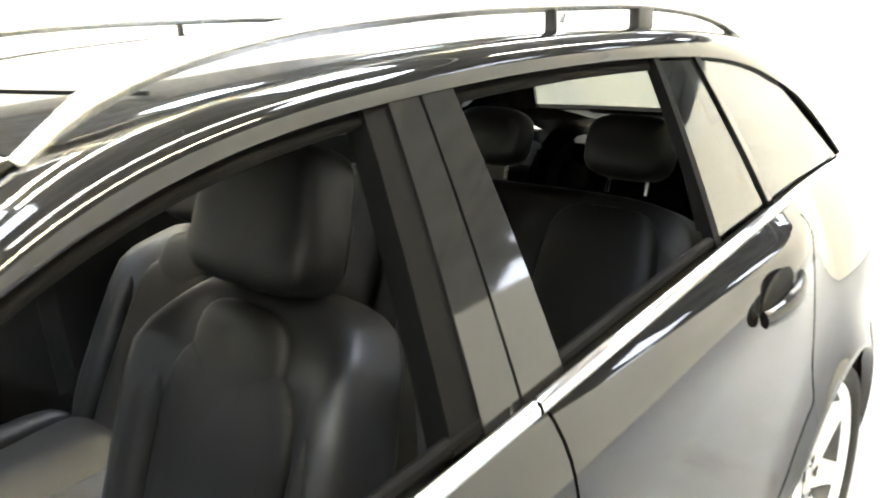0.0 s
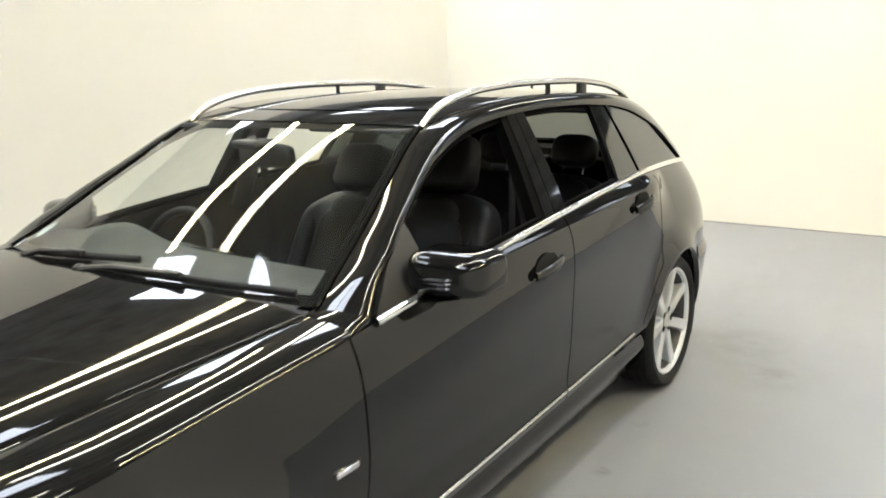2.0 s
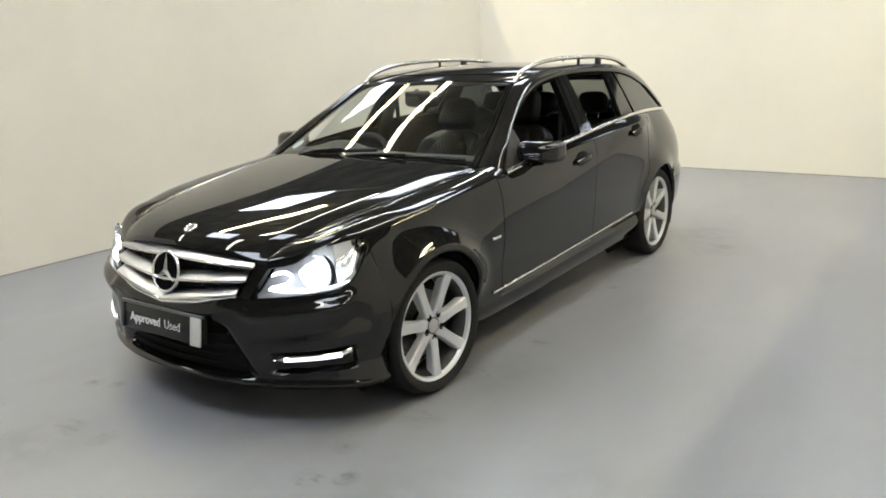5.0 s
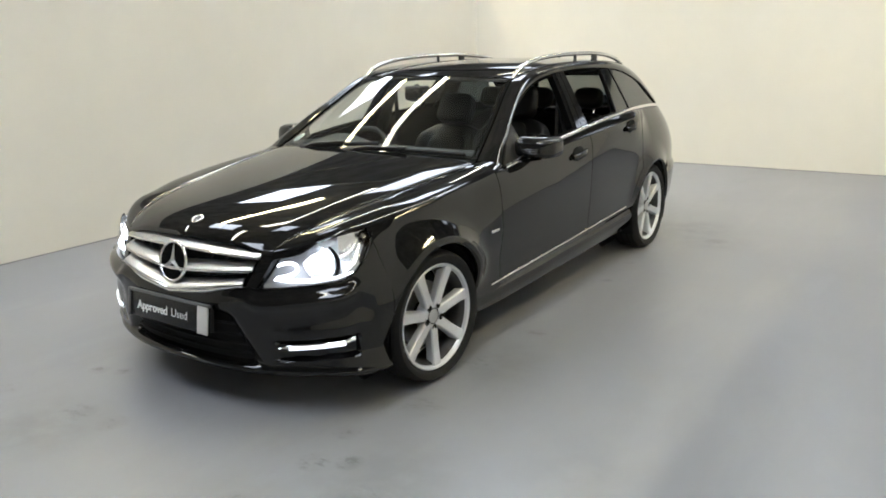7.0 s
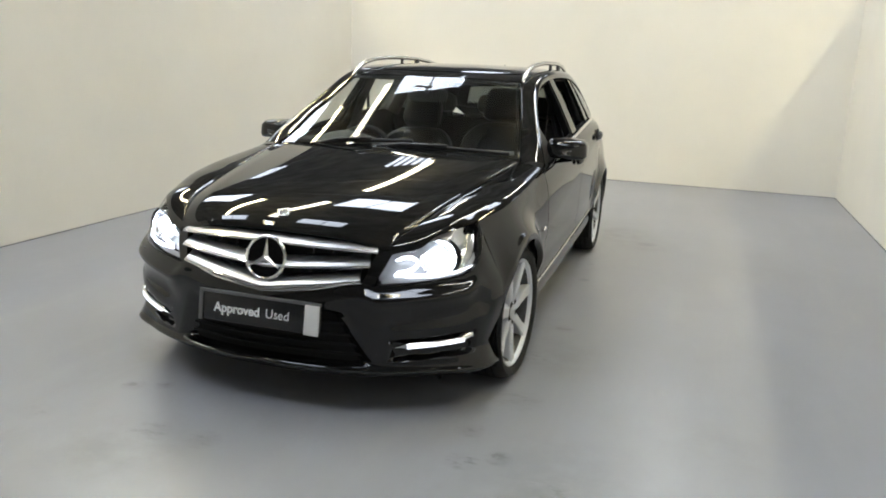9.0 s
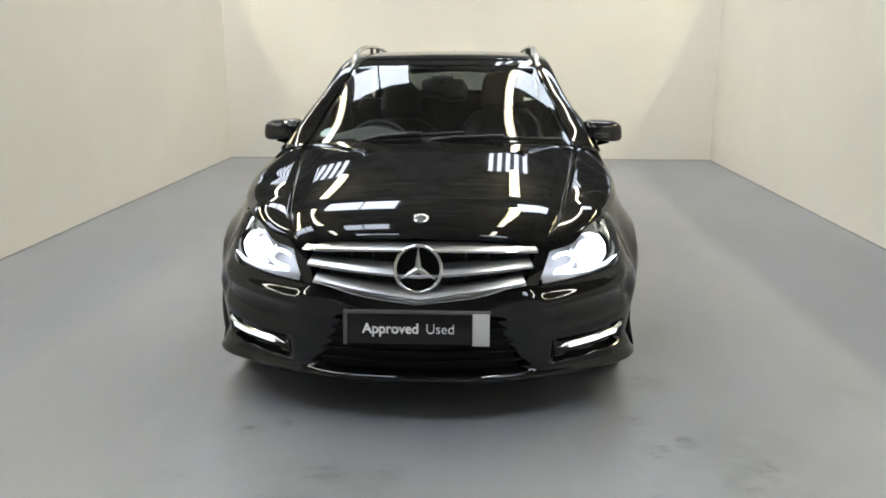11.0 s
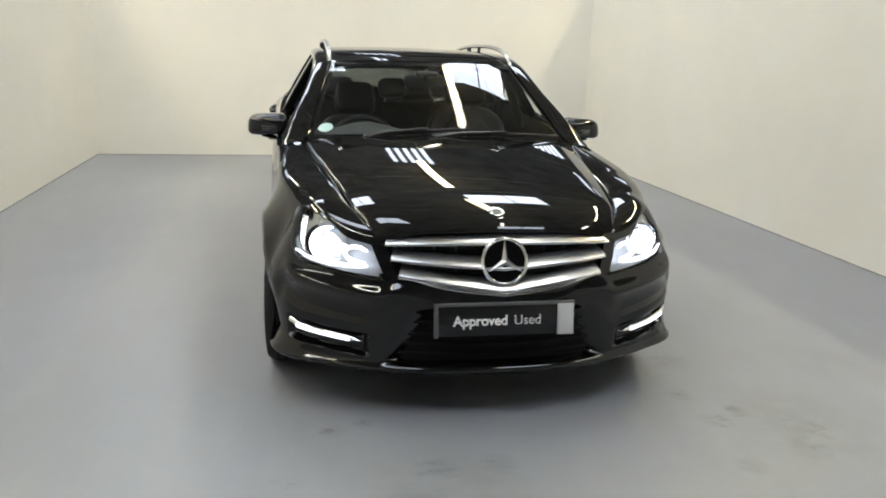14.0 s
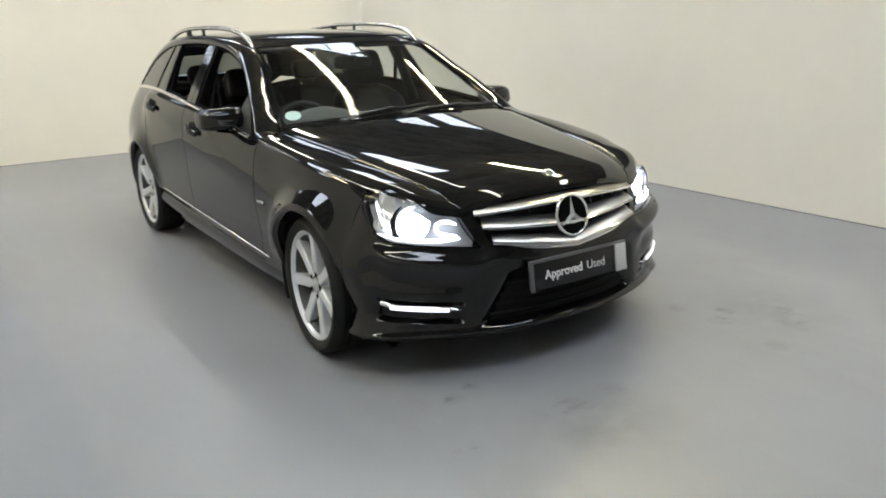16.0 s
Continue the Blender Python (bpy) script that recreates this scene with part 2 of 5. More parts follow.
SKY_DIM = material("louvre_glow", (0.9, 0.9, 0.9), 0.4, emit=(0.90, 0.96, 1.0), power=SKY_POWER * 0.45)
PLATE_BLACK = material("plate_black", (0.008, 0.008, 0.009), 0.25)
PLATE_GREY = material("plate_grey", (0.55, 0.55, 0.54), 0.4)
PLATE_FRAME = material("plate_frame", (0.10, 0.10, 0.10), 0.35)
TEXT_WHITE = material("printed_white", (0.75, 0.75, 0.75), 0.5)
SMOKE = material("smoked_indicator", (0.035, 0.035, 0.035), 0.15)
RED = material("red_button", (0.55, 0.05, 0.03), 0.4)
STICKER = material("pale_sticker", (0.62, 0.78, 0.80), 0.6)
HALL_DARK = material("hall_roof", (0.42, 0.42, 0.41), 0.9, vary=0.3, scale=1.5)
HALL_WALL = material("hall_wall", (0.42, 0.415, 0.40), 0.9, vary=0.2, scale=1.0)


def floor_material():
    """Grey floor paint with cloudy wear, faint tyre dirt and a few scuffed patches."""
    m = material("grey_floor_paint", (0.27, 0.275, 0.28), 0.32)
    nt = m.node_tree
    b = nt.nodes["Principled BSDF"]
    co = nt.nodes.new("ShaderNodeTexCoord")

    def noise(scale, detail, rough=0.5, stretch=None, turn=0.0):
        n = nt.nodes.new("ShaderNodeTexNoise")
        n.inputs["Scale"].default_value, n.inputs["Detail"].default_value, n.inputs["Roughness"].default_value = scale, detail, rough
        src = co.outputs["Object"]
        if stretch:
            mp = nt.nodes.new("ShaderNodeMapping")
            mp.inputs["Scale"].default_value = stretch
            mp.inputs["Rotation"].default_value = (0, 0, turn)
            nt.links.new(src, mp.inputs["Vector"])
            src = mp.outputs["Vector"]
        nt.links.new(src, n.inputs["Vector"])
        return n.outputs["Fac"]

    def span(value, a, b2, c=0.0, d=1.0):
        n = nt.nodes.new("ShaderNodeMapRange")
        for k, v in zip(("From Min", "From Max", "To Min", "To Max"), (a, b2, c, d)):
            n.inputs[k].default_value = v
        nt.links.new(value, n.inputs["Value"])
        return n.outputs["Result"]

    def calc(op, p, q):
        n = nt.nodes.new("ShaderNodeMath")
        n.operation = op
        for k, v in enumerate((p, q)):
            if isinstance(v, (int, float)):
                n.inputs[k].default_value = v
            else:
                nt.links.new(v, n.inputs[k])
        return n.outputs[0]

    def tint(base, fac, colour):
        n = nt.nodes.new("ShaderNodeMix")
        n.data_type = "RGBA"
        nt.links.new(fac, n.inputs[0])
        if isinstance(base, tuple):
            n.inputs[6].default_value = (*base, 1)
        else:
            nt.links.new(base, n.inputs[6])
        n.inputs[7].default_value = (*colour, 1)
        return n.outputs[2]

    col = tint((0.212, 0.217, 0.232), span(noise(0.55, 3), 0.35, 0.65), (0.247, 0.252, 0.269))
    col = tint(col, span(noise(2.1, 4, 0.5), 0.50, 0.78, 0.0, 0.22), (0.18, 0.183, 0.184))
    # pale worn streaks along the bay
    col = tint(col, span(noise(1.6, 4, 0.5, (3.0, 0.7, 1.0), 0.12), 0.54, 0.76, 0.0, 0.16), (0.34, 0.342, 0.34))
    grit = noise(13.0, 4, 0.6, (1.0, 1.7, 1.0), 0.5)
    soft = noise(5.0, 6, 0.6)
    for x, y, r, hard in ((0.868, -0.863, 0.075, 0.95), (0.99, -0.80, 0.065, 0.95), (1.21, -0.97, 0.12, 0.5), (0.81, -1.21, 0.07, 0.6), (1.10, -1.12, 0.10, 0.45), (-0.64, -0.77, 0.06, 0.75), (-0.52, -0.72, 0.05, 0.6), (-0.30, -1.10, 0.10, 0.55), (-0.08, -1.08, 0.08, 0.4), (-0.82, -1.13, 0.08, 0.3), (0.83, -0.62, 0.07, 0.5), (0.91, 0.25, 0.10, 0.6), (0.97, 0.75, 0.07, 0.5), (0.95, -0.27, 0.12, 0.4), (0.917, 1.81, 0.05, 0.6), (0.89, 2.28, 0.05, 0.4), (1.25, 3.12, 0.10, 0.5), (0.98, 3.45, 0.38, 0.75), (1.25, 3.1, 0.30, 0.5), (-0.31, -1.27, 0.35, 0.6), (1.0, 0.3, 0.35, 0.5), (1.2, -0.9, 0.45, 0.5), (1.75, -0.4, 0.3, 0.3)):
        dist = nt.nodes.new("ShaderNodeVectorMath")
        dist.operation = "DISTANCE"
        nt.links.new(co.outputs["Object"], dist.inputs[0])
        dist.inputs[1].default_value = (x, y, 0.0)
        near = span(dist.outputs["Value"], r, r * 0.25)
        if r < 0.2:
            col = tint(col, calc("MULTIPLY", near, span(grit, 0.50, 0.62, 0.0, hard)), (0.085, 0.086, 0.088))
        col = tint(col, calc("MULTIPLY", near, span(soft, 0.36, 0.62, 0.15 * hard, hard * 0.9)), (0.138, 0.140, 0.143))
    # tyre dirt where cars roll in and out
    sep = nt.nodes.new("ShaderNodeSeparateXYZ")
    nt.links.new(co.outputs["Object"], sep.inputs[0])
    side = calc("ABSOLUTE", sep.outputs["X"], 0.0)
    lane = calc("MULTIPLY", span(calc("ABSOLUTE", calc("SUBTRACT", side, 0.80), 0.0), 0.22, 0.05), span(noise(4.0, 5, 0.6, (1.0, 0.4, 1.0)), 0.45, 0.70, 0.0, 0.35))
    col = tint(col, lane, (0.17, 0.168, 0.162))
    nt.links.new(col, b.inputs["Base Color"])
    nt.links.new(span(noise(1.1, 2, 0.5), 0.3, 0.7, 0.31, 0.37), b.inputs["Roughness"])
    return m


FLOOR = floor_material()
WALL = material("cream_wall_paint", (0.778, 0.745, 0.662), 0.62, vary=0.03, scale=0.9, bump=0.06, bump_scale=30)

# ---- the booth and the hall ----
XL, XR, YB, WALL_H = -3.06, 3.13, 6.72, 2.35
YF = -9.0
tagged(part("floor", box_bm(-11, 11, -11, 18, -0.12, 0.0), FLOOR, smooth=False), "grey painted concrete floor, scuffed and slightly glossy", "floor", kind="structure")
tagged(part("wall_back", box_bm(XL - 0.1, XR + 0.1, YB, YB + 0.1, 0.0, WALL_H), WALL, smooth=False), "cream painted plain back wall", "wall", kind="structure")
tagged(part("wall_left", box_bm(XL - 0.1, XL, YF, YB - 0.002, 0.0, WALL_H), WALL, smooth=False), "cream painted plain side wall", "wall", kind="structure")
tagged(part("wall_right", box_bm(XR, XR + 0.1, YF, YB - 0.002, 0.0, WALL_H), WALL, smooth=False), "cream painted plain side wall", "wall", kind="structure")
JOINT = material("joint_dirt", (0.20, 0.195, 0.19), 0.8, vary=0.4, scale=6)
for jx, jy in (((XL, XL + 0.008), (YF, YB)), ((XR - 0.008, XR), (YF, YB)), ((XL + 0.008, XR - 0.008), (YB - 0.008, YB))):
    tagged(part("floor_joint", box_bm(jx[0], jx[1], jy[0], jy[1], 0.0, 0.006), JOINT, smooth=False), "narrow dirty joint between wall and floor", "joint", kind="structure")
ROOF_Z = 5.75
roof_bm = box_bm(-11, 11, -11, 18, ROOF_Z, ROOF_Z + 0.1)
for yy in (-8.5, -4.7, 0.35 - 2.0, 2.9, 6.55, 8.9, 11.2 + 2.6, 16.4):
    box_bm(-10.95, 10.95, yy - 0.07, yy + 0.07, ROOF_Z - 0.085, ROOF_Z - 0.003, bm=roof_bm)
tagged(part("ceiling", roof_bm, HALL_DARK, smooth=False), "grey steel hall roof with beams", "ceiling", kind="structure")
for nm, bx in (("hall_wall_west", (-11.1, -11, -11, 18)), ("hall_wall_east", (11, 11.1, -11, 18)), ("hall_wall_south", (-11, 11, -11.1, -11)), ("hall_wall_north", (-11, 11, 18, 18.1))):
    tagged(part(nm, box_bm(*bx, 0, ROOF_Z), HALL_WALL, smooth=False), "grey plain hall wall", "wall", kind="structure")


def strip_light(x, y0, y1, z, glow):
    e = tagged(new("strip_light"), "long triple-tube fluorescent strip light hung under the hall roof", "lamp", group="strip lights")
    e.location = (x, (y0 + y1) / 2, z)
    h = (y1 - y0) / 2
    part("housing", box_bm(-0.13, 0.13, -h, h, 0.02, 0.07, 0.01), SATIN, e)
    part("lamp_tube", tube([(0.0, -h, -0.02), (0.0, h, -0.02)], 0.041), glow, e, "lit fluorescent tube")
    for sx in (-0.080, 0.080):
        part("lamp_tube", tube([(sx, -h, -0.01), (sx, h, -0.01)], 0.031), TUBE_WARM, e, "lit yellowish fluorescent tube")
    for yy in (-h * 0.7, h * 0.7):
        part("hanger", tube([(0, yy, 0.05), (0, yy, ROOF_Z - z + 0.02)], 0.008, 6), SATIN, e)
    return e


def rooflight(x, y, w, d, z):
    e = tagged(new("rooflight"), "bright translucent rooflight in two panes", "rooflight", group="rooflights")
    e.location = (x, y, z)
    for sx in (-1, 1):
        part("pane", box_bm(sx * w / 4 - w / 4 + 0.03, sx * w / 4 + w / 4 - 0.03, -d / 2, d / 2, -0.03, -0.002), SKY_GLOW, e)
    part("frame", box_bm(-w / 2 - 0.05, w / 2 + 0.05, -d / 2 - 0.05, d / 2 + 0.05, -0.001, 0.04), HALL_DARK, e)
    return e


# the outer rows hold brighter yellow tubes in their middle stretch, and end before the back wall
for sx, mid_x, glow in ((-6.2, -4.7, TUBE_AMBER), (-3.05, -3.05, TUBE_GLOW), (1.42, 1.42, TUBE_GLOW), (4.7, 4.7, TUBE_YELLOW)):
    strip_light(sx, -3.7, -0.15, 5.6, TUBE_GLOW)
    strip_light(mid_x, 0.85, 4.9, 5.6, glow)
    if glow is TUBE_GLOW:
        strip_light(sx, 7.1, 10.6, 5.6, glow)
for sx, yy, dd in ((-1.9, 5.15, 1.5), (2.32, 5.15, 1.5), (-6.8, 5.7, 1.7), (-1.65, 0.45, 0.95), (-4.45, 0.3, 0.95), (-1.9, -3.6, 1.5), (2.32, -3.6, 1.5)):
    rooflight(sx, yy, 1.7 if dd > 1.2 else 1.3, dd, ROOF_Z)


def louvre_light(x, y, z):
    """A rooflight seen through bars: five bright slits."""
    e = tagged(new("louvred_rooflight"), "bright rooflight broken up by dark bars", "rooflight", group="louvred rooflights")
    e.location = (x, y, z)
    part("frame", box_bm(-0.65, 0.65, -1.0, 1.0, -0.001, 0.04), HALL_DARK, e)
    for k in range(5):
        part("slit", box_bm(-0.565 + k * 0.24, -0.455 + k * 0.24, -0.92, 0.92, -0.03, -0.002), SKY_DIM, e)
    return e


for sx, yy in ((1.3, 11.7), (-3.75, 11.7), (7.2, 12.0), (9.2, 12.6), (-9.2, 12.3), (1.3, 16.0), (-3.75, 16.0), (-7.4, 15.6), (6.6, 16.0)):
    louvre_light(sx, yy, ROOF_Z)

# ---- the car: y runs from the nose (front axle at 0) to the tail, x to its left side ----
car = tagged(new("estate_car"), "glossy black estate car with silver seven-spoke alloy wheels, headlights on", "car")

# plan of the nose, by the arc length from the middle
PLAN_X = curve([(0, 0), (0.26, 0.26), (0.508, 0.50), (0.687, 0.66), (0.864, 0.79), (0.98, 0.846), (1.052, 0.864)])
PLAN_Y = curve([(0, -0.775), (0.26, -0.758), (0.508, -0.692), (0.687, -0.612), (0.864, -0.50), (0.98, -0.40), (1.052, -0.33)])
SET = table([(0.17, 0.056), (0.22, 0.028), (0.30, 0.017), (0.37, 0.009), (0.45, 0.001), (0.52, 0.010), (0.60, 0.035), (0.70, 0.082), (0.75, 0.112), (0.80, 0.15)])
NOSE_TOP = table([(0, 0.748), (0.3, 0.738), (0.5, 0.705), (0.62, 0.721), (0.70, 0.741), (0.752, 0.756), (0.85, 0.770), (0.952, 0.778), (1.052, 0.777)])
S_END = 1.052


def nose(s, z, out=0.0):
    """A point of the nose's skin, at arc length s (minus: the car's right) and height z, moved out along its normal."""
    a = abs(s)
    e = 0.01
    dx, dy = PLAN_X(min(a + e, S_END)) - PLAN_X(max(a - e, 0)), PLAN_Y(min(a + e, S_END)) - PLAN_Y(max(a - e, 0))
    if a < e:
        dx, dy = 1, 0
    n = Vector((dy, -dx, 0)).normalized()
    p = Vector((PLAN_X(a), PLAN_Y(a), z)) + n * (out - SET(z))
    if s < 0:
        p.x = -p.x
    return p


# the side of the body
WIDE = curve([(-0.33, 0.858), (-0.15, 0.859), (0, 0.860), (0.3, 0.866), (0.6, 0.873), (1.2, 0.878), (2.0, 0.878), (2.5, 0.875), (2.76, 0.873), (3.0, 0.858), (3.25, 0.822), (3.45, 0.772), (3.6, 0.705), (3.70, 0.63)])
BELT_Z = curve([(-0.33, 0.776), (-0.15, 0.801), (0, 0.820), (0.3, 0.853), (0.6, 0.885), (0.75, 0.903), (1.2, 0.955), (1.61, 0.989), (2.43, 1.028), (2.9, 1.018), (3.31, 0.988), (3.5, 0.96), (3.7, 0.92)])
BELT_X = curve([(-0.33, 0.733), (-0.2, 0.774), (-0.1, 0.799), (0, 0.814), (0.3, 0.826), (0.6, 0.828), (1.61, 0.825), (2.43, 0.793), (2.9, 0.75), (3.31, 0.685), (3.5, 0.61), (3.7, 0.50)])
LOW = table([(0.15, 0.07), (0.25, 0.045), (0.32, 0.024), (0.42, 0.010), (0.55, 0.0), (1.2, 0.0)])
ARCH_R, AXLE_Z, WHEELBASE = 0.343, 0.307, 2.76


def side_x(y, z):
    """Half the width: a rising crease runs along the doors, with the skin leaning in above it and tucked under below."""
    w, bx, bz = WIDE(y), BELT_X(y), BELT_Z(y)
    zm = 0.60
    if z > zm:
        r = min(1.0, max(0.0, (bz - z) / (bz - zm)))
        plain = bx + (w - bx) * (1 - (1 - r) ** lerp(1.6, 2.3, smooth_in(y, 0.6, 1.2)))
    else:
        plain = w - LOW(z)
    k = smooth_in(y, 0.30, 0.62) * (1 - smooth_in(y, 2.35, 2.75))
    if k > 0:
        zc = 0.578 + 0.185 * (y - 0.45)
        if z > zc:
            r = min(1.0, (z - zc) / (bz - zc))
            x = w - (w - bx) * (0.15 * r + 0.85 * r ** 4)
        else:
            t = (zc - z) / max(0.08, zc - 0.44)
            x = w - 0.016 * (t if t < 1 else max(0.3, 1 - (t - 1) * 0.9)) - 0.7 * LOW(z)
        plain = lerp(plain, x, k)
    f = smooth_in(y, -0.33, 0.0)
    if f < 1:
        plain = lerp(w - (w - bx) * max(SET(z), LOW(z) * 0.7) / SET(bz), plain, f)
    # the rear bumper stands out a little below its upper edge
    plain += 0.022 * smooth_in(y, 3.02, 3.22) * (1 - smooth_in(z, 0.535, 0.565))
    # rolled flares round the wheel arches
    for yc in (0.0, WHEELBASE):
        r = math.hypot(y - yc, z - AXLE_Z) - ARCH_R
        if r < (0.16 if yc < 1 else 0.15) and z > 0.2:
            if yc < 1:
                k = (0.35 + 0.65 * smooth_in(y, -0.33, -0.21)) * smooth_in(z, 0.30, 0.52)
                plain += 0.068 * k * (1 - max(0.028, r) / 0.16) ** 2.0
            else:
                plain += 0.028 * (1 - max(0.0, r) / 0.15) ** 2.0 * (smooth_in(z, 0.33, 0.52) if y < yc else 1.0)
    return plain


def arch_z(y, floor_z):
    """The body's lower edge: the wheel arches rise above floor_z."""
    z = floor_z
    for yc in (0.0, WHEELBASE):
        if abs(y - yc) < ARCH_R:
            z = max(z, AXLE_Z + math.sqrt(ARCH_R ** 2 - (y - yc) ** 2))
    return z


def stations(a, b, step=0.06):
    """Stations along the car, close together where an arch begins."""
    ys = [a + (b - a) * i / max(1, round((b - a) / step)) for i in range(max(1, round((b - a) / step)) + 1)]
    for yc in (0.0, WHEELBASE):
        ys += [yc + ARCH_R * math.sin(radians(q)) for q in range(-90, 91, 5)]
        ys += [yc - ARCH_R - 0.001, yc + ARCH_R + 0.001]
    ys = sorted(y for y in set(round(y, 5) for y in ys) if a - 1e-6 <= y <= b + 1e-6)
    return ys


def rear_seam(z):
    """The rear door's edge: upright at the top, then round the wheel arch."""
    r, h = ARCH_R + 0.055, z - AXLE_Z
    return min(2.531, WHEELBASE - math.sqrt(max(r * r - h * h, 0.0)) if h < r else 2.531)


def side_panel(name, y0, y1, low, sgn, mat, label="", top=0.0, rows=32):
    """A body panel between two seams, from the lower edge to the belt, with its edges turned in."""
    ys = stations(y0, y1, 0.016 if "wing" in name else 0.04)

    def fn(y, t):
        z = lerp(arch_z(y, low(y)), BELT_Z(y) - top, t)
        return Vector((sgn * side_x(y, z), y, z))
    us = ys
    vs = steps(0, 1, rows)
    bm = sheet(fn, us, vs, flip=(sgn < 0))
    # flange of the lower edge, turned in
    bm.verts.ensure_lookup_table()
    n = len(vs)
    outer = [bm.verts[i * n] for i in range(len(us))]
    inner = [bm.verts.new(v.co + Vector((-sgn * 0.035, 0, 0.0))) for v in outer]
    for i in range(len(us) - 1):
        q = [outer[i], inner[i], inner[i + 1], outer[i + 1]]
        bm.faces.new(q if sgn > 0 else q[::-1])
    ob = part(name, bm, mat, car, label, angle=50)
    return thick(ob, 0.012)


SILL = table([(-0.4, 0.20), (0.4, 0.21), (2.4, 0.235), (3.0, 0.24), (3.7, 0.28)])
DOOR_LOW = table([(0.5, 0.300), (2.5, 0.365)])
EDGE_0 = nose(0.505, NOSE_TOP(0.505))
BONNET_END = 0.565
BE_X = curve([(EDGE_0.y, EDGE_0.x), (-0.5, 0.518), (-0.3, 0.563), (0, 0.613), (0.3, 0.660), (BONNET_END, 0.700)])



def bon_z(u):
    """Height of the bonnet's middle line."""
    t = 1.15 * u
    return 0.748 + 0.115 * t + 0.062 * (1 - math.exp(-t / 0.20)) + 0.022 * (1 - math.exp(-t / 0.05))


def bonnet_edge(u):
    y = lerp(EDGE_0.y, BONNET_END, u)
    return Vector((BE_X(y), y, bon_z(u) + lerp(EDGE_0.z - 0.748, -0.046, u)))


def shoulder_rows():
    """Points and side slopes of the line from the grille's end over the headlamp to the door."""
    rows = []
    for q in (0.505, 0.60, 0.70, 0.80, 0.90, 0.98):
        p = nose(q, NOSE_TOP(q))
        rows.append((p, (p - nose(q, NOSE_TOP(q) - 0.012)).normalized()))
    for y in (-0.26, -0.13, 0.0, 0.15, 0.3, 0.45, 0.578):
        p = Vector((BELT_X(y), y, BELT_Z(y)))
        rows.append((p, Vector((p.x - side_x(y, p.z - 0.012), 0, 0.012)).normalized()))
    run = [0.0]
    for (p, _), (q, _) in zip(rows[:-1], rows[1:]):
        run.append(run[-1] + (q - p).length)
    run = [r / run[-1] for r in run]
    return [[curve([(r, row[w][c]) for r, row in zip(run, rows)]) for c in range(3)] for w in range(2)]


SHOULDER = shoulder_rows()


def shoulder(u):
    """From the nose over the headlamp to the door."""
    return Vector([c(u) for c in SHOULDER[0]])


def wing_ctrl(u, a, b):
    """Middle control point across the top of the wing: it leaves the shoulder along the wing's own slope."""
    d = Vector([c(u) for c in SHOULDER[1]]).normalized()
    c1 = b + d * (lerp(0.36, 0.24, smooth_in(b.y, -0.30, 0.0)) * (b - a).length)
    c1.y = lerp(a.y, b.y, 0.6)
    return c1


def fender(sgn):
    def top(u, v):
        a, b = bonnet_edge(u), shoulder(u)
        c = wing_ctrl(u, a, b)
        p = a * (1 - v) ** 2 + c * (2 * v * (1 - v)) + b * v * v
        p.x += 0.003
        p.z -= 0.006 * max(0, 1 - v / 0.07) ** 2 * smooth_in(u, 0.02, 0.12)
        return Vector((sgn * p.x, p.y, p.z))
    bm = sheet(top, steps(0, 1, 72), [0, 0.02, 0.04, 0.06] + steps(0.09, 1, 13), flip=(sgn > 0))
    face_out(bm, (0, 0.2, 0.2))
    ob = thick(part("wing_top", bm, PAINT, car), 0.008)
    side_panel("front_wing", -0.326, 0.569, SILL, sgn, PAINT)
    return ob


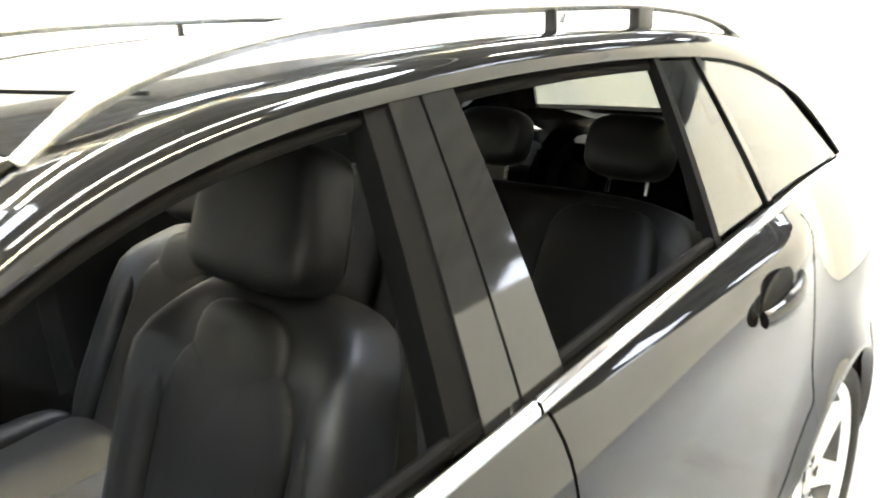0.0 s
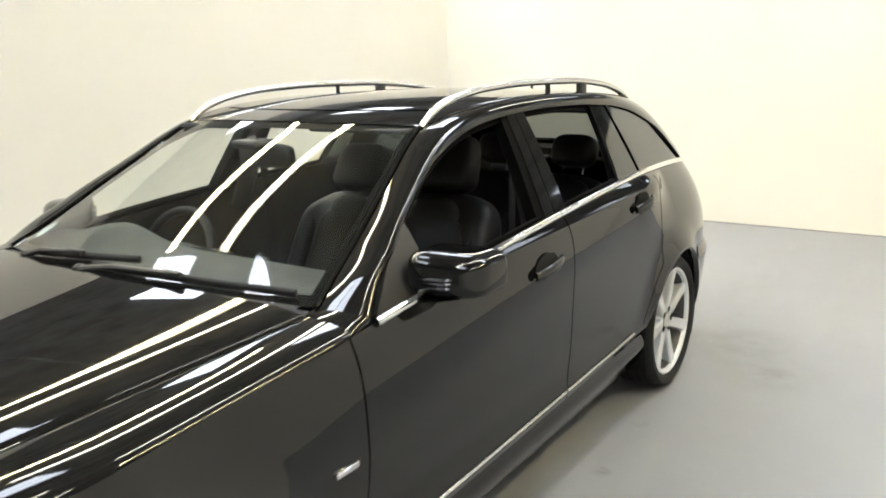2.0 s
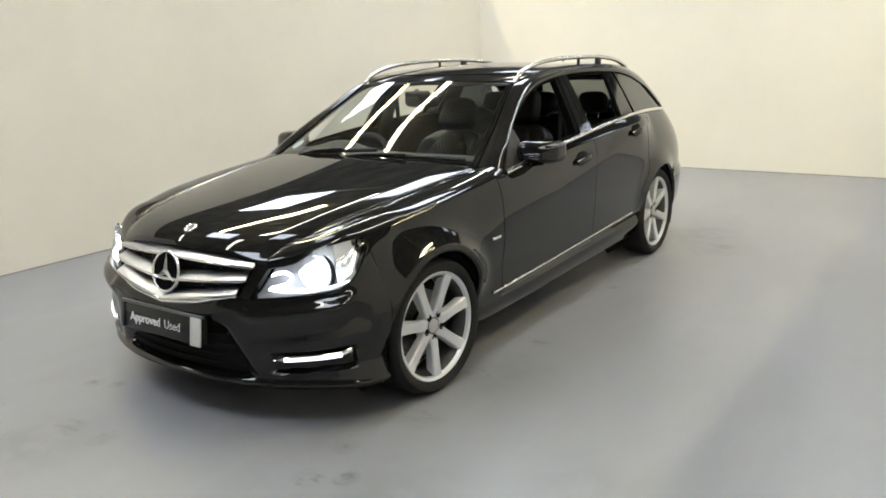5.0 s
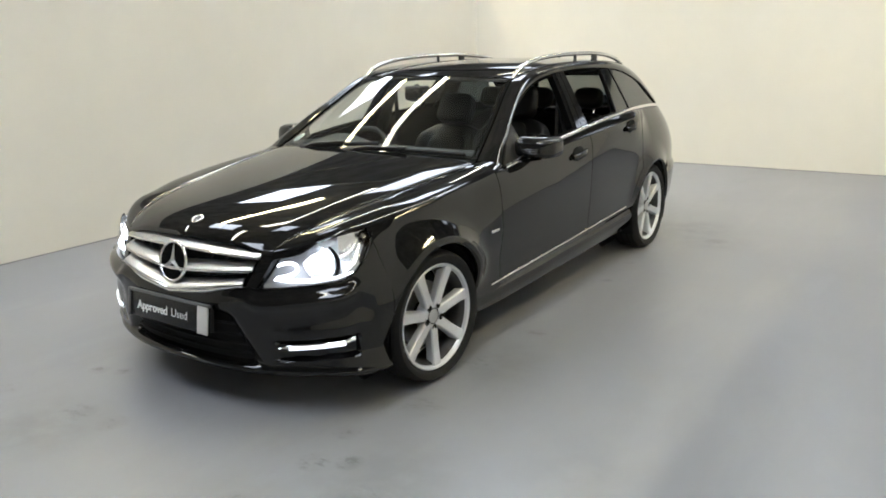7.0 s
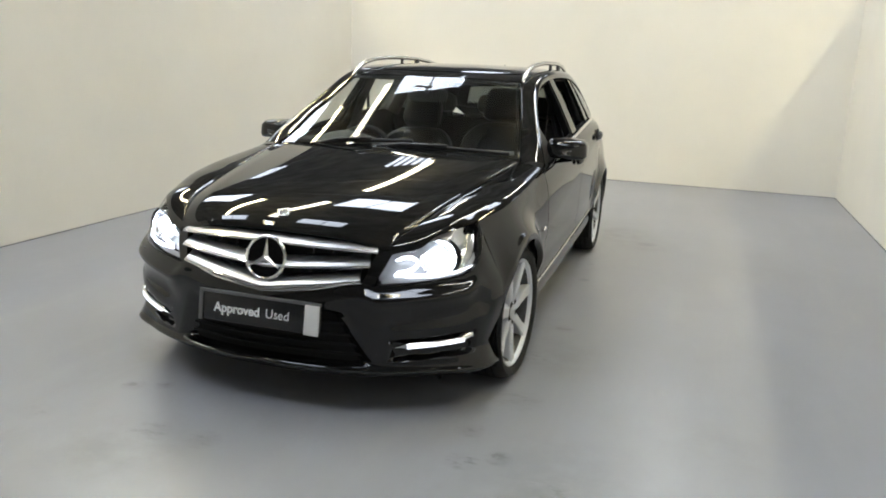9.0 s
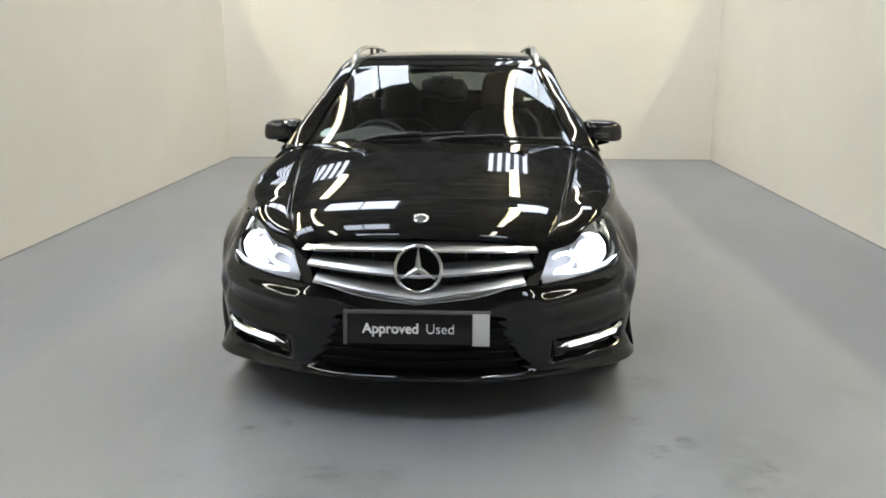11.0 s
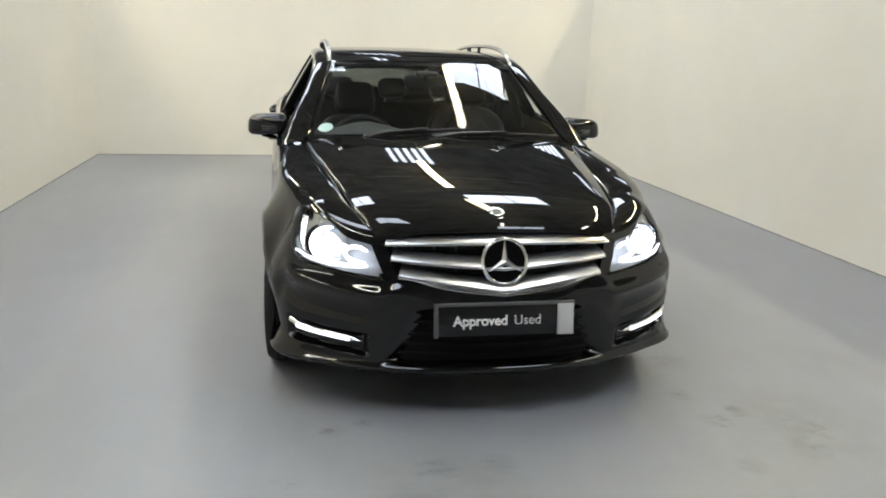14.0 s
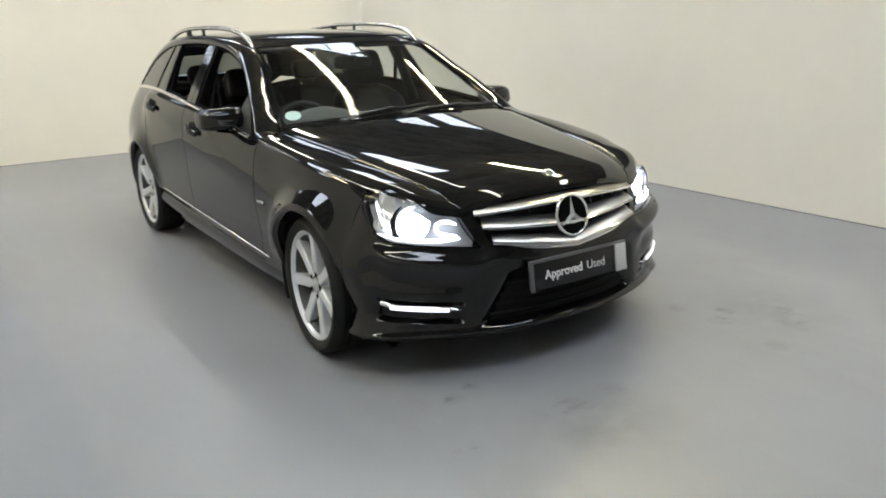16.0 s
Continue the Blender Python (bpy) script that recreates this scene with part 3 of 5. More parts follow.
for sg in (1, -1):
    fender(sg)
    side_panel("front_door", 0.575, 1.646, DOOR_LOW, sg, PAINT)
    side_panel("rear_door", 1.652, 2.5308, DOOR_LOW, sg, PAINT)
    side_panel("rear_wing", 2.5312, 3.70, SILL, sg, PAINT)
    # the rear door's edge runs round the arch
    part("door_seam", tube([Vector((sg * (side_x(rear_seam(z), z) - 0.0006), rear_seam(z), z)) for z in steps(0.40, 1.01, 40)], 0.0019, 6), SEAL, car)

    # sill skirt under the doors
    def skirt(y, t, sgn=sg):
        z = lerp(SILL(y) - 0.015, DOOR_LOW(y) + 0.012, t)
        bulge = 0.012 * math.sin(math.pi * min(1, t * 1.15)) if t < 0.87 else 0.0
        end = smooth_in(y, 2.25, 2.40)
        y2 = y + end * (ARCH_R - math.sqrt(ARCH_R ** 2 - min(0.0, z - AXLE_Z) ** 2))
        return Vector((sgn * (side_x(min(y, 2.24), max(z, 0.25)) - 0.014 + bulge * 1.6), y2, z))
    thick(part("sill_skirt", sheet(skirt, steps(0.352, 2.409, 40), steps(0, 1, 8), flip=(sg < 0)), PAINT, car), 0.02)

    # bright strip along the doors
    for a, b in ((0.486, 0.572), (0.582, 1.638), (1.648, 2.275)):
        def strip(y, t, sgn=sg):
            z = 0.318 + (y - 0.486) * 0.0365 + 0.011 * t
            return Vector((sgn * (side_x(y, z) + 0.006 * math.sin(math.pi * t) + 0.002), y, z))
        thick(part("door_strip", sheet(strip, steps(a, b, max(2, int((b - a) / 0.08))), steps(0, 1, 4), flip=(sg < 0)), ALU, car, "thin bright door strip"), 0.004)
    # chrome belt moulding
    for a, b in ((0.665, 1.626), (1.632, 2.50), (2.506, 3.31)):
        def belt(y, t, sgn=sg):
            ang = math.pi * t
            return Vector((sgn * (BELT_X(y) + 0.004 + 0.011 * math.sin(ang)), y, BELT_Z(y) + 0.001 + 0.012 * math.cos(ang)))
        thick(part("belt_moulding", sheet(belt, steps(a, b, 16), steps(0, 1, 6), flip=(sg > 0)), CHROME, car, "bright chrome belt moulding"), 0.003)

# wheel arch liners, the underbody and the bulkhead
for yc in (0.0, WHEELBASE):
    for sg in (1, -1):
        def liner(a, t, c=yc, sgn=sg):
            return Vector((sgn * lerp(0.56, 0.85, t), c + 0.347 * math.cos(a), AXLE_Z + 0.347 * math.sin(a)))
        part("arch_liner", sheet(liner, steps(-0.45, math.pi + 0.45, 24), [0, 0.5, 1]), DARK, car)
        b = bmesh.new()
        bmesh.ops.create_circle(b, cap_ends=True, segments=32, radius=0.36)
        place(b, pose(sg * 0.56, yc, AXLE_Z, 0, 90, 0))
        part("arch_panel", b, DARK, car)
part("floor_pan", box_bm(-0.80, 0.80, 0.36, 2.39, 0.19, 0.26, 0.02), DARK, car)
part("floor_pan", box_bm(-0.545, 0.545, -0.55, 0.37, 0.19, 0.26, 0.02), DARK, car)
part("floor_pan", box_bm(-0.545, 0.545, 2.38, 3.55, 0.24, 0.40, 0.02), DARK, car)
part("bulkhead", box_bm(-0.72, 0.72, 0.40, 0.43, 0.25, 0.84, 0.004), DARK, car)

# ---- bonnet ----
def bonnet_pt(s, u):
    a = abs(s)
    e = bonnet_edge(u)
    f = nose(0.505 * a, NOSE_TOP(0.505 * a))
    yr = lerp(0.455, BONNET_END, a * a)
    y = lerp(f.y, yr, u)
    zmid = bon_z(u)
    x = s * e.x
    drop = zmid - e.z
    f0 = f.z - 0.748 + (0.748 - EDGE_0.z) * (0.78 * a ** 2.2 + 0.22 * max(0, (a - 0.84) / 0.16) ** 1.4)
    z = zmid - drop * (0.78 * a ** 2.2 + 0.22 * max(0, (a - 0.84) / 0.16) ** 1.4) + f0 * max(0, 1 - u / 0.12) ** 2
    z -= 0.006 * max(0, (a - 0.982) / 0.018) ** 2 * smooth_in(u, 0.02, 0.12)
    return Vector((x, y, z))


us = [0, 0.006, 0.015, 0.03, 0.05, 0.075] + steps(0.10, 1, 34)
ss = steps(0, 0.82, 26) + steps(0.84, 0.975, 8) + [0.984, 0.990, 0.995, 1.0]
bm = sheet(bonnet_pt, [-q for q in ss[:0:-1]] + ss, us)
face_out(bm, (0, 0, 0))
thick(part("bonnet", bm, PAINT, car), 0.012)
part("scuttle", sheet(lambda s, t: Vector((s * 0.72, lerp(lerp(0.425, 0.545, s * s), lerp(0.50, 0.61, s * s), t), lerp(lerp(0.925, 0.885, s * s), lerp(0.948, 0.912, s * s), t))), steps(-1, 1, 20), steps(0, 1, 3)), PLASTIC, car)

# ---- nose: bumper, grille, lamps ----
BUMP_TOP = table([(0, 0.512), (0.2, 0.535), (0.40, 0.572), (0.47, 0.556), (0.6, 0.566), (0.75, 0.580), (0.83, 0.589), (0.90, 0.620), (0.95, 0.656), (1.0, 0.696), (1.052, 0.744)])


def led_z(a):
    """Height of the running lights along the bumper."""
    return 0.318 + 0.07 * (a - 0.56)


def bumper_pt(s, t):
    a = abs(s)
    lo = 0.176 + 0.008 * smooth_in(a, 0.5, 1.0)
    z = lerp(lo, BUMP_TOP(a), t)
    if a > 0.95:
        y = nose(a, z).y
        z = max(z, arch_z(max(y, -0.347), lo) if y > -ARCH_R else z)
    out = 0.0
    # middle air intake
    i = (1 - smooth_in(a, 0.27 + (0.40 - z) * 0.5, 0.40 + (0.40 - z) * 0.5)) * smooth_in(z, 0.222, 0.245) * (1 - smooth_in(z, 0.43, 0.47))
    out -= 0.05 * i
    # side pockets for the running lights
    zl = led_z(a)
    j = smooth_in(a, 0.50, 0.55) * (1 - smooth_in(a, 0.875, 0.895)) * smooth_in(z, zl - 0.068, zl - 0.052) * (1 - smooth_in(z, zl + 0.022, zl + 0.032))
    out -= 0.030 * j
    # spoiler lip, flared out at the corners, and the stepped ridge under the lamps
    out += 0.022 * math.exp(-((z - 0.207) / 0.018) ** 2)
    out += 0.032 * smooth_in(a, 0.70, 0.92) * (1 - smooth_in(z, 0.225, 0.300))
    top = BUMP_TOP(a)
    if a > 0.86:
        top = lerp(top, 0.60, smooth_in(a, 0.86, 0.95))
    k = (0.35 + 0.65 * smooth_in(a, 0.3, 0.45)) * (1 - 0.85 * smooth_in(a, 0.82, 0.96))
    out += 0.021 * math.exp(-((z - (top - 0.052)) / 0.030) ** 2) * k
    out -= 0.016 * math.exp(-((z - (top - 0.135)) / 0.045) ** 2) * smooth_in(a, 0.40, 0.55) * (1 - smooth_in(a, 0.92, 1.0))
    # meets the wing at the wheel arch
    if a > 0.93:
        out += smooth_in(a, 0.93, S_END) * (side_x(-0.326, z) - nose(S_END, z).x)
    return nose(s, z, out)


bm = sheet(bumper_pt, steps(-S_END, S_END, 230), steps(0, 1, 84))
face_out(bm, (0, 0.3, 0.4))
thick(part("front_bumper", bm, PAINT, car), 0.01)


def patch(name, s0, s1, zlo, zhi, out, mat, parent=car, label="", ns=24, nz=8, t=0.004, bulge=0.0):
    """A piece that follows the nose's skin between two heights."""
    def fn(s, v):
        lo, hi = zlo(abs(s)), zhi(abs(s))
        return nose(s, lerp(lo, hi, v), out + bulge * math.sin(math.pi * v))
    b = sheet(fn, steps(s0, s1, ns), steps(0, 1, nz))
    face_out(b, (0, 0.3, 0.4))
    ob = part(name, b, mat, parent, label)
    if t:
        thick(ob, t)
    return ob


part("intake_mesh", sheet(lambda s, v: nose(s, lerp(0.235, 0.45, v), -0.035), steps(-0.42, 0.42, 20), steps(0, 1, 6)), DARK, car)
for zz in (0.27, 0.31, 0.35, 0.40):
    part("intake_bar", tube([nose(s, zz, -0.028) for s in steps(-0.37 - (0.40 - zz) * 0.4, 0.37 + (0.40 - zz) * 0.4, 16)], 0.006, 6), DARK, car)
# grille
patch("grille_back", -0.47, 0.47, lambda a: BUMP_TOP(a) - 0.01, lambda a: NOSE_TOP(a) + 0.002, -0.035, DARK, ns=30, t=0.004)
patch("nose_rim", -0.52, 0.52, lambda a: NOSE_TOP(a) - 0.014, lambda a: NOSE_TOP(a) + 0.004, 0.002, PAINT, ns=40, nz=4, t=0.03)
for sg in (1, -1):
    b = face_out(sheet(lambda u, v: nose(sg * lerp(lerp(0.402, 0.470, v), lerp(0.452, 0.535, v), u), lerp(BUMP_TOP(0.43), NOSE_TOP(0.5) - 0.004, v), -0.003), steps(0, 1, 8), steps(0, 1, 8)), (0, 0.3, 0.4))
    thick(part("grille_side", b, PAINT, car, "gloss black panel between grille and headlight"), 0.03)
for zc, zv, arch, half, rise in ((0.694, 0.0, 0.012, 0.462, 0.030), (0.633, 0.028, 0.0, 0.432, 0.037), (0.577, 0.052, 0.0, 0.396, 0.040)):
    # a blade that leans back from a bright lower edge
    prof = ((0.0, 0.004), (-0.002, 0.012), (0.001, 0.018), (0.007, 0.019), (0.012, 0.016), (rise * 0.5, 0.006), (rise * 0.8, -0.008), (rise, -0.024), (rise - 0.004, -0.028), (rise * 0.5, -0.006), (0.006, 0.002))

    def low_edge(s, zc=zc, zv=zv, arch=arch, half=half):
        a = abs(s) / half
        return zc - zv * (1 - a) - arch * a * a

    def slat(s, k, prof=prof):
        dz, out = prof[k % len(prof)]
        return nose(s, low_edge(s) + dz, out)
    b = sheet(slat, steps(-half, half, 48), list(range(len(prof) + 1)))
    bmesh.ops.recalc_face_normals(b, faces=list(b.faces))
    blade = part("grille_slat", b, SATIN, car, "silver grille slat with a chrome edge")
    part("chrome_edge", tube([nose(s, low_edge(s) + 0.002, 0.0175) for s in steps(-half, half, 48)], 0.0042, 8), CHROME, blade, "bright chrome lower edge")
for sx in steps(-0.36, 0.36, 8):
    if abs(sx) > 0.1:
        part("grille_rib", tube([nose(sx, BUMP_TOP(abs(sx)) + 0.01, -0.028), nose(sx, 0.70, -0.028)], 0.004, 6), PLASTIC, car)
part("grille_lower_rim", tube([nose(s, BUMP_TOP(abs(s)) + 0.004, 0.010) for s in steps(-0.40, 0.40, 30)], 0.007, 8), CHROME, car)
# emblem: a ring with three tapered arms
EM = Vector((0, -0.742, 0.637))
emb_m = Matrix.Translation(EM) @ pose(0, 0, 0, 90 - 14, 0, 0)
b = bmesh.new()
ring = [(0.084 * math.cos(2 * math.pi * k / 48), 0.084 * math.sin(2 * math.pi * k / 48), 0) for k in range(48)]
tube(ring, 0.0068, 10, b, closed=True)
emblem = part("emblem", place(b, emb_m), CHROME, car, "chrome ring emblem with three arms")
b = bmesh.new()
for k in range(3):
    a0 = math.pi / 2 + k * 2 * math.pi / 3
    d, n = Vector((math.cos(a0), math.sin(a0), 0)), Vector((-math.sin(a0), math.cos(a0), 0))
    o = b.verts.new((0, 0, 0.016))
    tip = b.verts.new(d * 0.080 + Vector((0, 0, 0.006)))
    r1 = b.verts.new(d * 0.007 + n * 0.0115 + Vector((0, 0, 0.0035)))
    r2 = b.verts.new(d * 0.007 - n * 0.0115 + Vector((0, 0, 0.0035)))
    for f in ((o, tip, r1), (o, r2, tip), (r1, tip, r2)):
        b.faces.new(f)
bmesh.ops.recalc_face_normals(b, faces=list(b.faces))
part("arm", place(b, emb_m), SATIN, emblem, smooth=False)
b = bmesh.new()
bmesh.ops.create_circle(b, cap_ends=True, segments=40, radius=0.08)
part("disc", place(b, emb_m @ Matrix.Translation((0, 0, 0.003))), SEAL, emblem, "black disc", smooth=False)
# bonnet badge
badge_m = Matrix.Translation((0, -0.594, bon_z(0.0626) + 0.0005)) @ pose(0, 0, 0, 24, 0, 0)
badge = part("bonnet_badge", place(revolve([(0.002, 0.0), (0.002, 0.020), (0.0045, 0.022), (0.0052, 0.025), (0.0035, 0.0285), (-0.006, 0.0295)], 36, axis="z"), badge_m), CHROME, car, "round chrome bonnet badge")
part("badge_face", place(revolve([(0.0036, 0.0), (0.0034, 0.012), (0.0026, 0.0195)], 32, axis="z"), badge_m), PLATE_FRAME, badge)

# number plate holder
plate = part("number_plate", place(box_bm(-0.26, 0.26, -0.006, 0.006, -0.0575, 0.0575, 0.003), pose(0, -0.794, 0.427, -8, 0, 0)), PLATE_BLACK, car, "black dealer plate with white lettering")
pm = pose(0, -0.802, 0.427, -8, 0, 0)
part("end_block", place(box_bm(0.200, 0.262, -0.006, 0.003, -0.059, 0.059, 0.002), pm), PLATE_GREY, plate, "pale grey end panel")
part("edge", place(box_bm(-0.266, 0.266, -0.004, 0.012, 0.056, 0.068, 0.002), pm), PLATE_FRAME, plate)
part("edge", place(box_bm(-0.270, -0.256, -0.004, 0.012, -0.059, 0.068, 0.002), pm), PLATE_FRAME, plate)
part("holder", place(box_bm(-0.25, 0.25, 0.008, 0.045, -0.055, 0.06, 0.004), pm), PLASTIC, plate)


def writing(word, size, m, parent, bold=0.0):
    cu = bpy.data.curves.new("writing", "FONT")
    cu.body, cu.size, cu.align_x, cu.align_y, cu.offset, cu.extrude = word, size, "LEFT", "CENTER", bold, 0.0006
    tmp = bpy.data.objects.new("writing", cu)
    scene.collection.objects.link(tmp)
    bpy.context.view_layer.update()
    me = bpy.data.meshes.new_from_object(tmp.evaluated_get(bpy.context.evaluated_depsgraph_get()))
    bpy.data.objects.remove(tmp)
    me.transform(m)
    me.materials.clear()
    me.materials.append(TEXT_WHITE)
    ob = new("lettering", me)
    ob.parent = parent
    return ob


wm = pm @ Matrix.Translation((0, -0.0035, 0)) @ pose(0, 0, 0, 90, 0, 0)
writing("Approved", 0.052, wm @ Matrix.Translation((-0.200, 0, 0)) @ Matrix.Diagonal((0.98, 1, 1, 1)), plate, 0.0012)
writing("Used", 0.052, wm @ Matrix.Translation((0.030, 0, 0)) @ Matrix.Diagonal((0.98, 1, 1, 1)), plate, -0.0004)

# headlights
LAMP_LO = table([(0.452, 0.560), (0.6, 0.570), (0.75, 0.584), (0.83, 0.593), (0.90, 0.624), (0.95, 0.660), (1.0, 0.700), (1.052, 0.748)])
LAMP_HI = table([(0.47, 0.655), (0.532, 0.681), (0.60, 0.691), (0.64, 0.701), (0.70, 0.733), (0.752, 0.750), (0.85, 0.765), (0.952, 0.773), (1.052, 0.772)])
for sg in (1, -1):
    def lamp_pt(u, v, out):
        a = lerp(lerp(0.452, 0.535, v), 1.05, u)
        return nose(sg * a, lerp(LAMP_LO(a), LAMP_HI(a), v), out + 0.004 * math.sin(math.pi * v))
    b = face_out(sheet(lambda u, v: lamp_pt(u, v, -0.075), steps(0, 1, 24), steps(0, 1, 6)), (0, 0.3, 0.4))
    lamp = thick(part("headlight", b, LAMP_HOUSING, car, "lit xenon headlight with clear cover"), 0.004)
    b = face_out(sheet(lambda u, v: lamp_pt(u, v, 0.001), steps(0, 1, 34), steps(0, 1, 10)), (0, 0.3, 0.4))
    part("lens", b, LENS, lamp, "clear cover")
    patch("rim", sg * 0.452, sg * 1.05, lambda a: LAMP_LO(a) - 0.008, lambda a: LAMP_LO(a) + 0.002, 0.0, GLOSS_BLACK, lamp, ns=30, nz=3, t=0.03)
    patch("lamp_brow", sg * 0.507, sg * 1.05, lambda a: LAMP_HI(a) - 0.001, lambda a: max(NOSE_TOP(a), LAMP_HI(a) + 0.002), -0.0005, PAINT, lamp, "gloss black strip above the cover", ns=40, nz=3, t=0.01)
    patch("reflector", sg * 0.83, sg * 1.035, lambda a: LAMP_LO(a) + 0.014, lambda a: max(LAMP_LO(a) + 0.015, LAMP_HI(a) - 0.008), -0.034, REFLECTOR, lamp, "silver outer reflector", ns=18, t=0.004, bulge=-0.02)
    patch("reflector", sg * 0.64, sg * 0.83, lambda a: LAMP_HI(a) - 0.040, lambda a: LAMP_HI(a) - 0.004, -0.030, LAMP_HOUSING, lamp, "grey bezel", ns=12, t=0.004)
    patch("reflector", sg * 0.48, sg * 0.93, lambda a: LAMP_LO(a) + 0.003, lambda a: LAMP_LO(a) + 0.022, -0.02, LAMP_HOUSING, lamp, "grey lower bezel", ns=16, t=0.004)
    pc = nose(sg * 0.735, 0.657, -0.05)
    aim = pose(pc.x, pc.y, pc.z, 90, 0, sg * 12)
    part("projector", place(revolve([(0.036, 0.0), (0.033, 0.014), (0.026, 0.025), (0.010, 0.032), (-0.015, 0.033)], 36, axis="z"), aim), BEAM, lamp, "glowing xenon projector")
    part("lamp_bowl", place(revolve([(-0.015, 0.045), (0.0, 0.056), (0.014, 0.068), (0.020, 0.072), (0.024, 0.071)], 36, axis="z"), aim), REFLECTOR, lamp, "bright reflector bowl")
    arc = [(0.082 * math.cos(q) * sg, 0.082 * math.sin(q), 0.012) for q in steps(radians(-50), radians(60), 14)]
    part("lamp_shroud", place(tube(arc, [0.004 + 0.006 * math.sin(math.pi * k / 14) for k in range(15)], 8), aim), DARK, lamp, "dark shroud beside the projector")
    # side light: a strip along the lower edge and a hook above it
    strip_pts = [nose(sg * q, w, -0.012) for q, w in ((0.89, 0.622), (0.80, 0.606), (0.70, 0.598), (0.60, 0.597), (0.53, 0.600))]
    b = tube(strip_pts, [0.002, 0.004, 0.007, 0.0075, 0.005], 8)
    hook = [nose(sg * q, w, -0.012) for q, w in ((0.538, 0.652), (0.565, 0.662), (0.600, 0.664), (0.624, 0.654), (0.628, 0.638), (0.610, 0.622), (0.575, 0.613), (0.540, 0.608))]
    tube(hook, [0.005] + [0.007] * 6 + [0.006], 8, b)
    part("side_light", b, SIDE_GLOW, lamp, "lit white hook-shaped side light")
    # running light in the bumper
    def led(s, v, sgn=sg):
        zc = led_z(abs(s)) + 0.010 * smooth_in(abs(s), 0.82, 0.86)
        h = 0.012 * smooth_in(abs(s), 0.535, 0.59) + 0.002
        return nose(s, zc + h * math.sin(v * 2 * math.pi), -0.004 + 0.012 * math.cos(v * 2 * math.pi))
    b = sheet(led, steps(sg * 0.535, sg * 0.868, 30), steps(0, 1, 12))
    bmesh.ops.recalc_face_normals(b, faces=list(b.faces))
    drl = part("running_light", b, CHROME, car, "chrome-edged LED running light, lit")
    for q in range(9):
        s0 = 0.585 + q * 0.027
        patch("led", sg * s0, sg * (s0 + 0.0255), lambda a: led_z(a) - 0.008, lambda a: led_z(a) + 0.008, 0.0105, DRL, drl, ns=2, nz=2, t=0.003)
    # wing badge
    part("wing_badge", box_bm(sg * 0.868 - 0.01, sg * 0.868 + 0.01, 0.455, 0.53, 0.597, 0.612, 0.003), CHROME, car)
    # washer flap seams
    part("washer_flap", place(box_bm(-0.035, 0.035, -0.004, 0.004, -0.017, 0.017, 0.003), Matrix.Translation(nose(sg * 0.80, 0.545, 0.006)) @ pose(0, 0, 0, -8, 0, sg * 38)), PAINT, car)

# ---- greenhouse ----
TOP_Z = curve([(0.66, 0.897), (0.8, 1.022), (1.0, 1.150), (1.2, 1.250), (1.4, 1.311), (1.65, 1.340), (1.93, 1.349), (2.4, 1.336), (2.65, 1.312), (2.9, 1.252), (3.1, 1.150), (3.30, 0.995)])
TOP_X = curve([(0.66, 0.822), (0.8, 0.752), (1.0, 0.675), (1.2, 0.628), (1.4, 0.610), (1.65, 0.607), (2.4, 0.604), (2.9, 0.608), (3.1, 0.64), (3.30, 0.685)])
RIM_X = curve([(0.60, 0.695), (0.7, 0.668), (0.9, 0.622), (1.1, 0.568), (1.27, 0.534), (1.5, 0.540), (1.9, 0.550), (2.4, 0.545), (3.0, 0.520), (3.35, 0.485)])
RIM_Z = curve([(0.60, 0.922), (0.7, 0.976), (0.9, 1.094), (1.1, 1.212), (1.27, 1.302), (1.5, 1.350), (1.93, 1.372), (2.4, 1.364), (2.8, 1.334), (3.1, 1.285), (3.38, 1.205)])
MID_Z = curve([(1.17, 1.316), (1.5, 1.362), (1.9, 1.386), (2.4, 1.382), (2.9, 1.346), (3.2, 1.302), (3.42, 1.245)])


def rim_y(y):
    return y - 0.06 + 0.08 * smooth_in(y, 0.66, 1.4) + 0.08 * smooth_in(y, 2.4, 3.30)


def top_pt(y, sgn):
    return Vector((sgn * TOP_X(y), y, TOP_Z(y)))


def rim_pt(y, sgn):
    return Vector((sgn * RIM_X(y), y, RIM_Z(y)))


def green(y, z, sgn, out=0.0):
    """A point of the glass side between the belt and the roof frame, bowed outwards a little."""
    b, t = Vector((BELT_X(y) - 0.012, y, BELT_Z(y))), Vector((TOP_X(y), y, TOP_Z(y)))
    h = t.z - b.z
    k = (z - b.z) / h if abs(h) > 1e-4 else 0
    x = lerp(b.x, t.x, k) + 0.05 * max(0, h) * k * (1 - k) * 4 * 0.35 + out
    return Vector((sgn * x, y, z))


def window_patch(name, ya, yb, mat, sgn, inset=0.0, out=-0.004, t=0.004, parent=car, label="", low=0.0, n=14):
    """A pane or pillar between two slanted edges: ya and yb give y by height k."""
    def fn(u, k):
        y = lerp(ya(k), yb(k), u)
        z = lerp(BELT_Z(y) + low, TOP_Z(y) - inset, k)
        return green(y, z, sgn, out)
    b = sheet(fn, steps(0, 1, n), steps(0, 1, 10))
    face_out(b, (0, 1.8, 1.0))
    return thick(part(name, b, mat, parent, label), t)


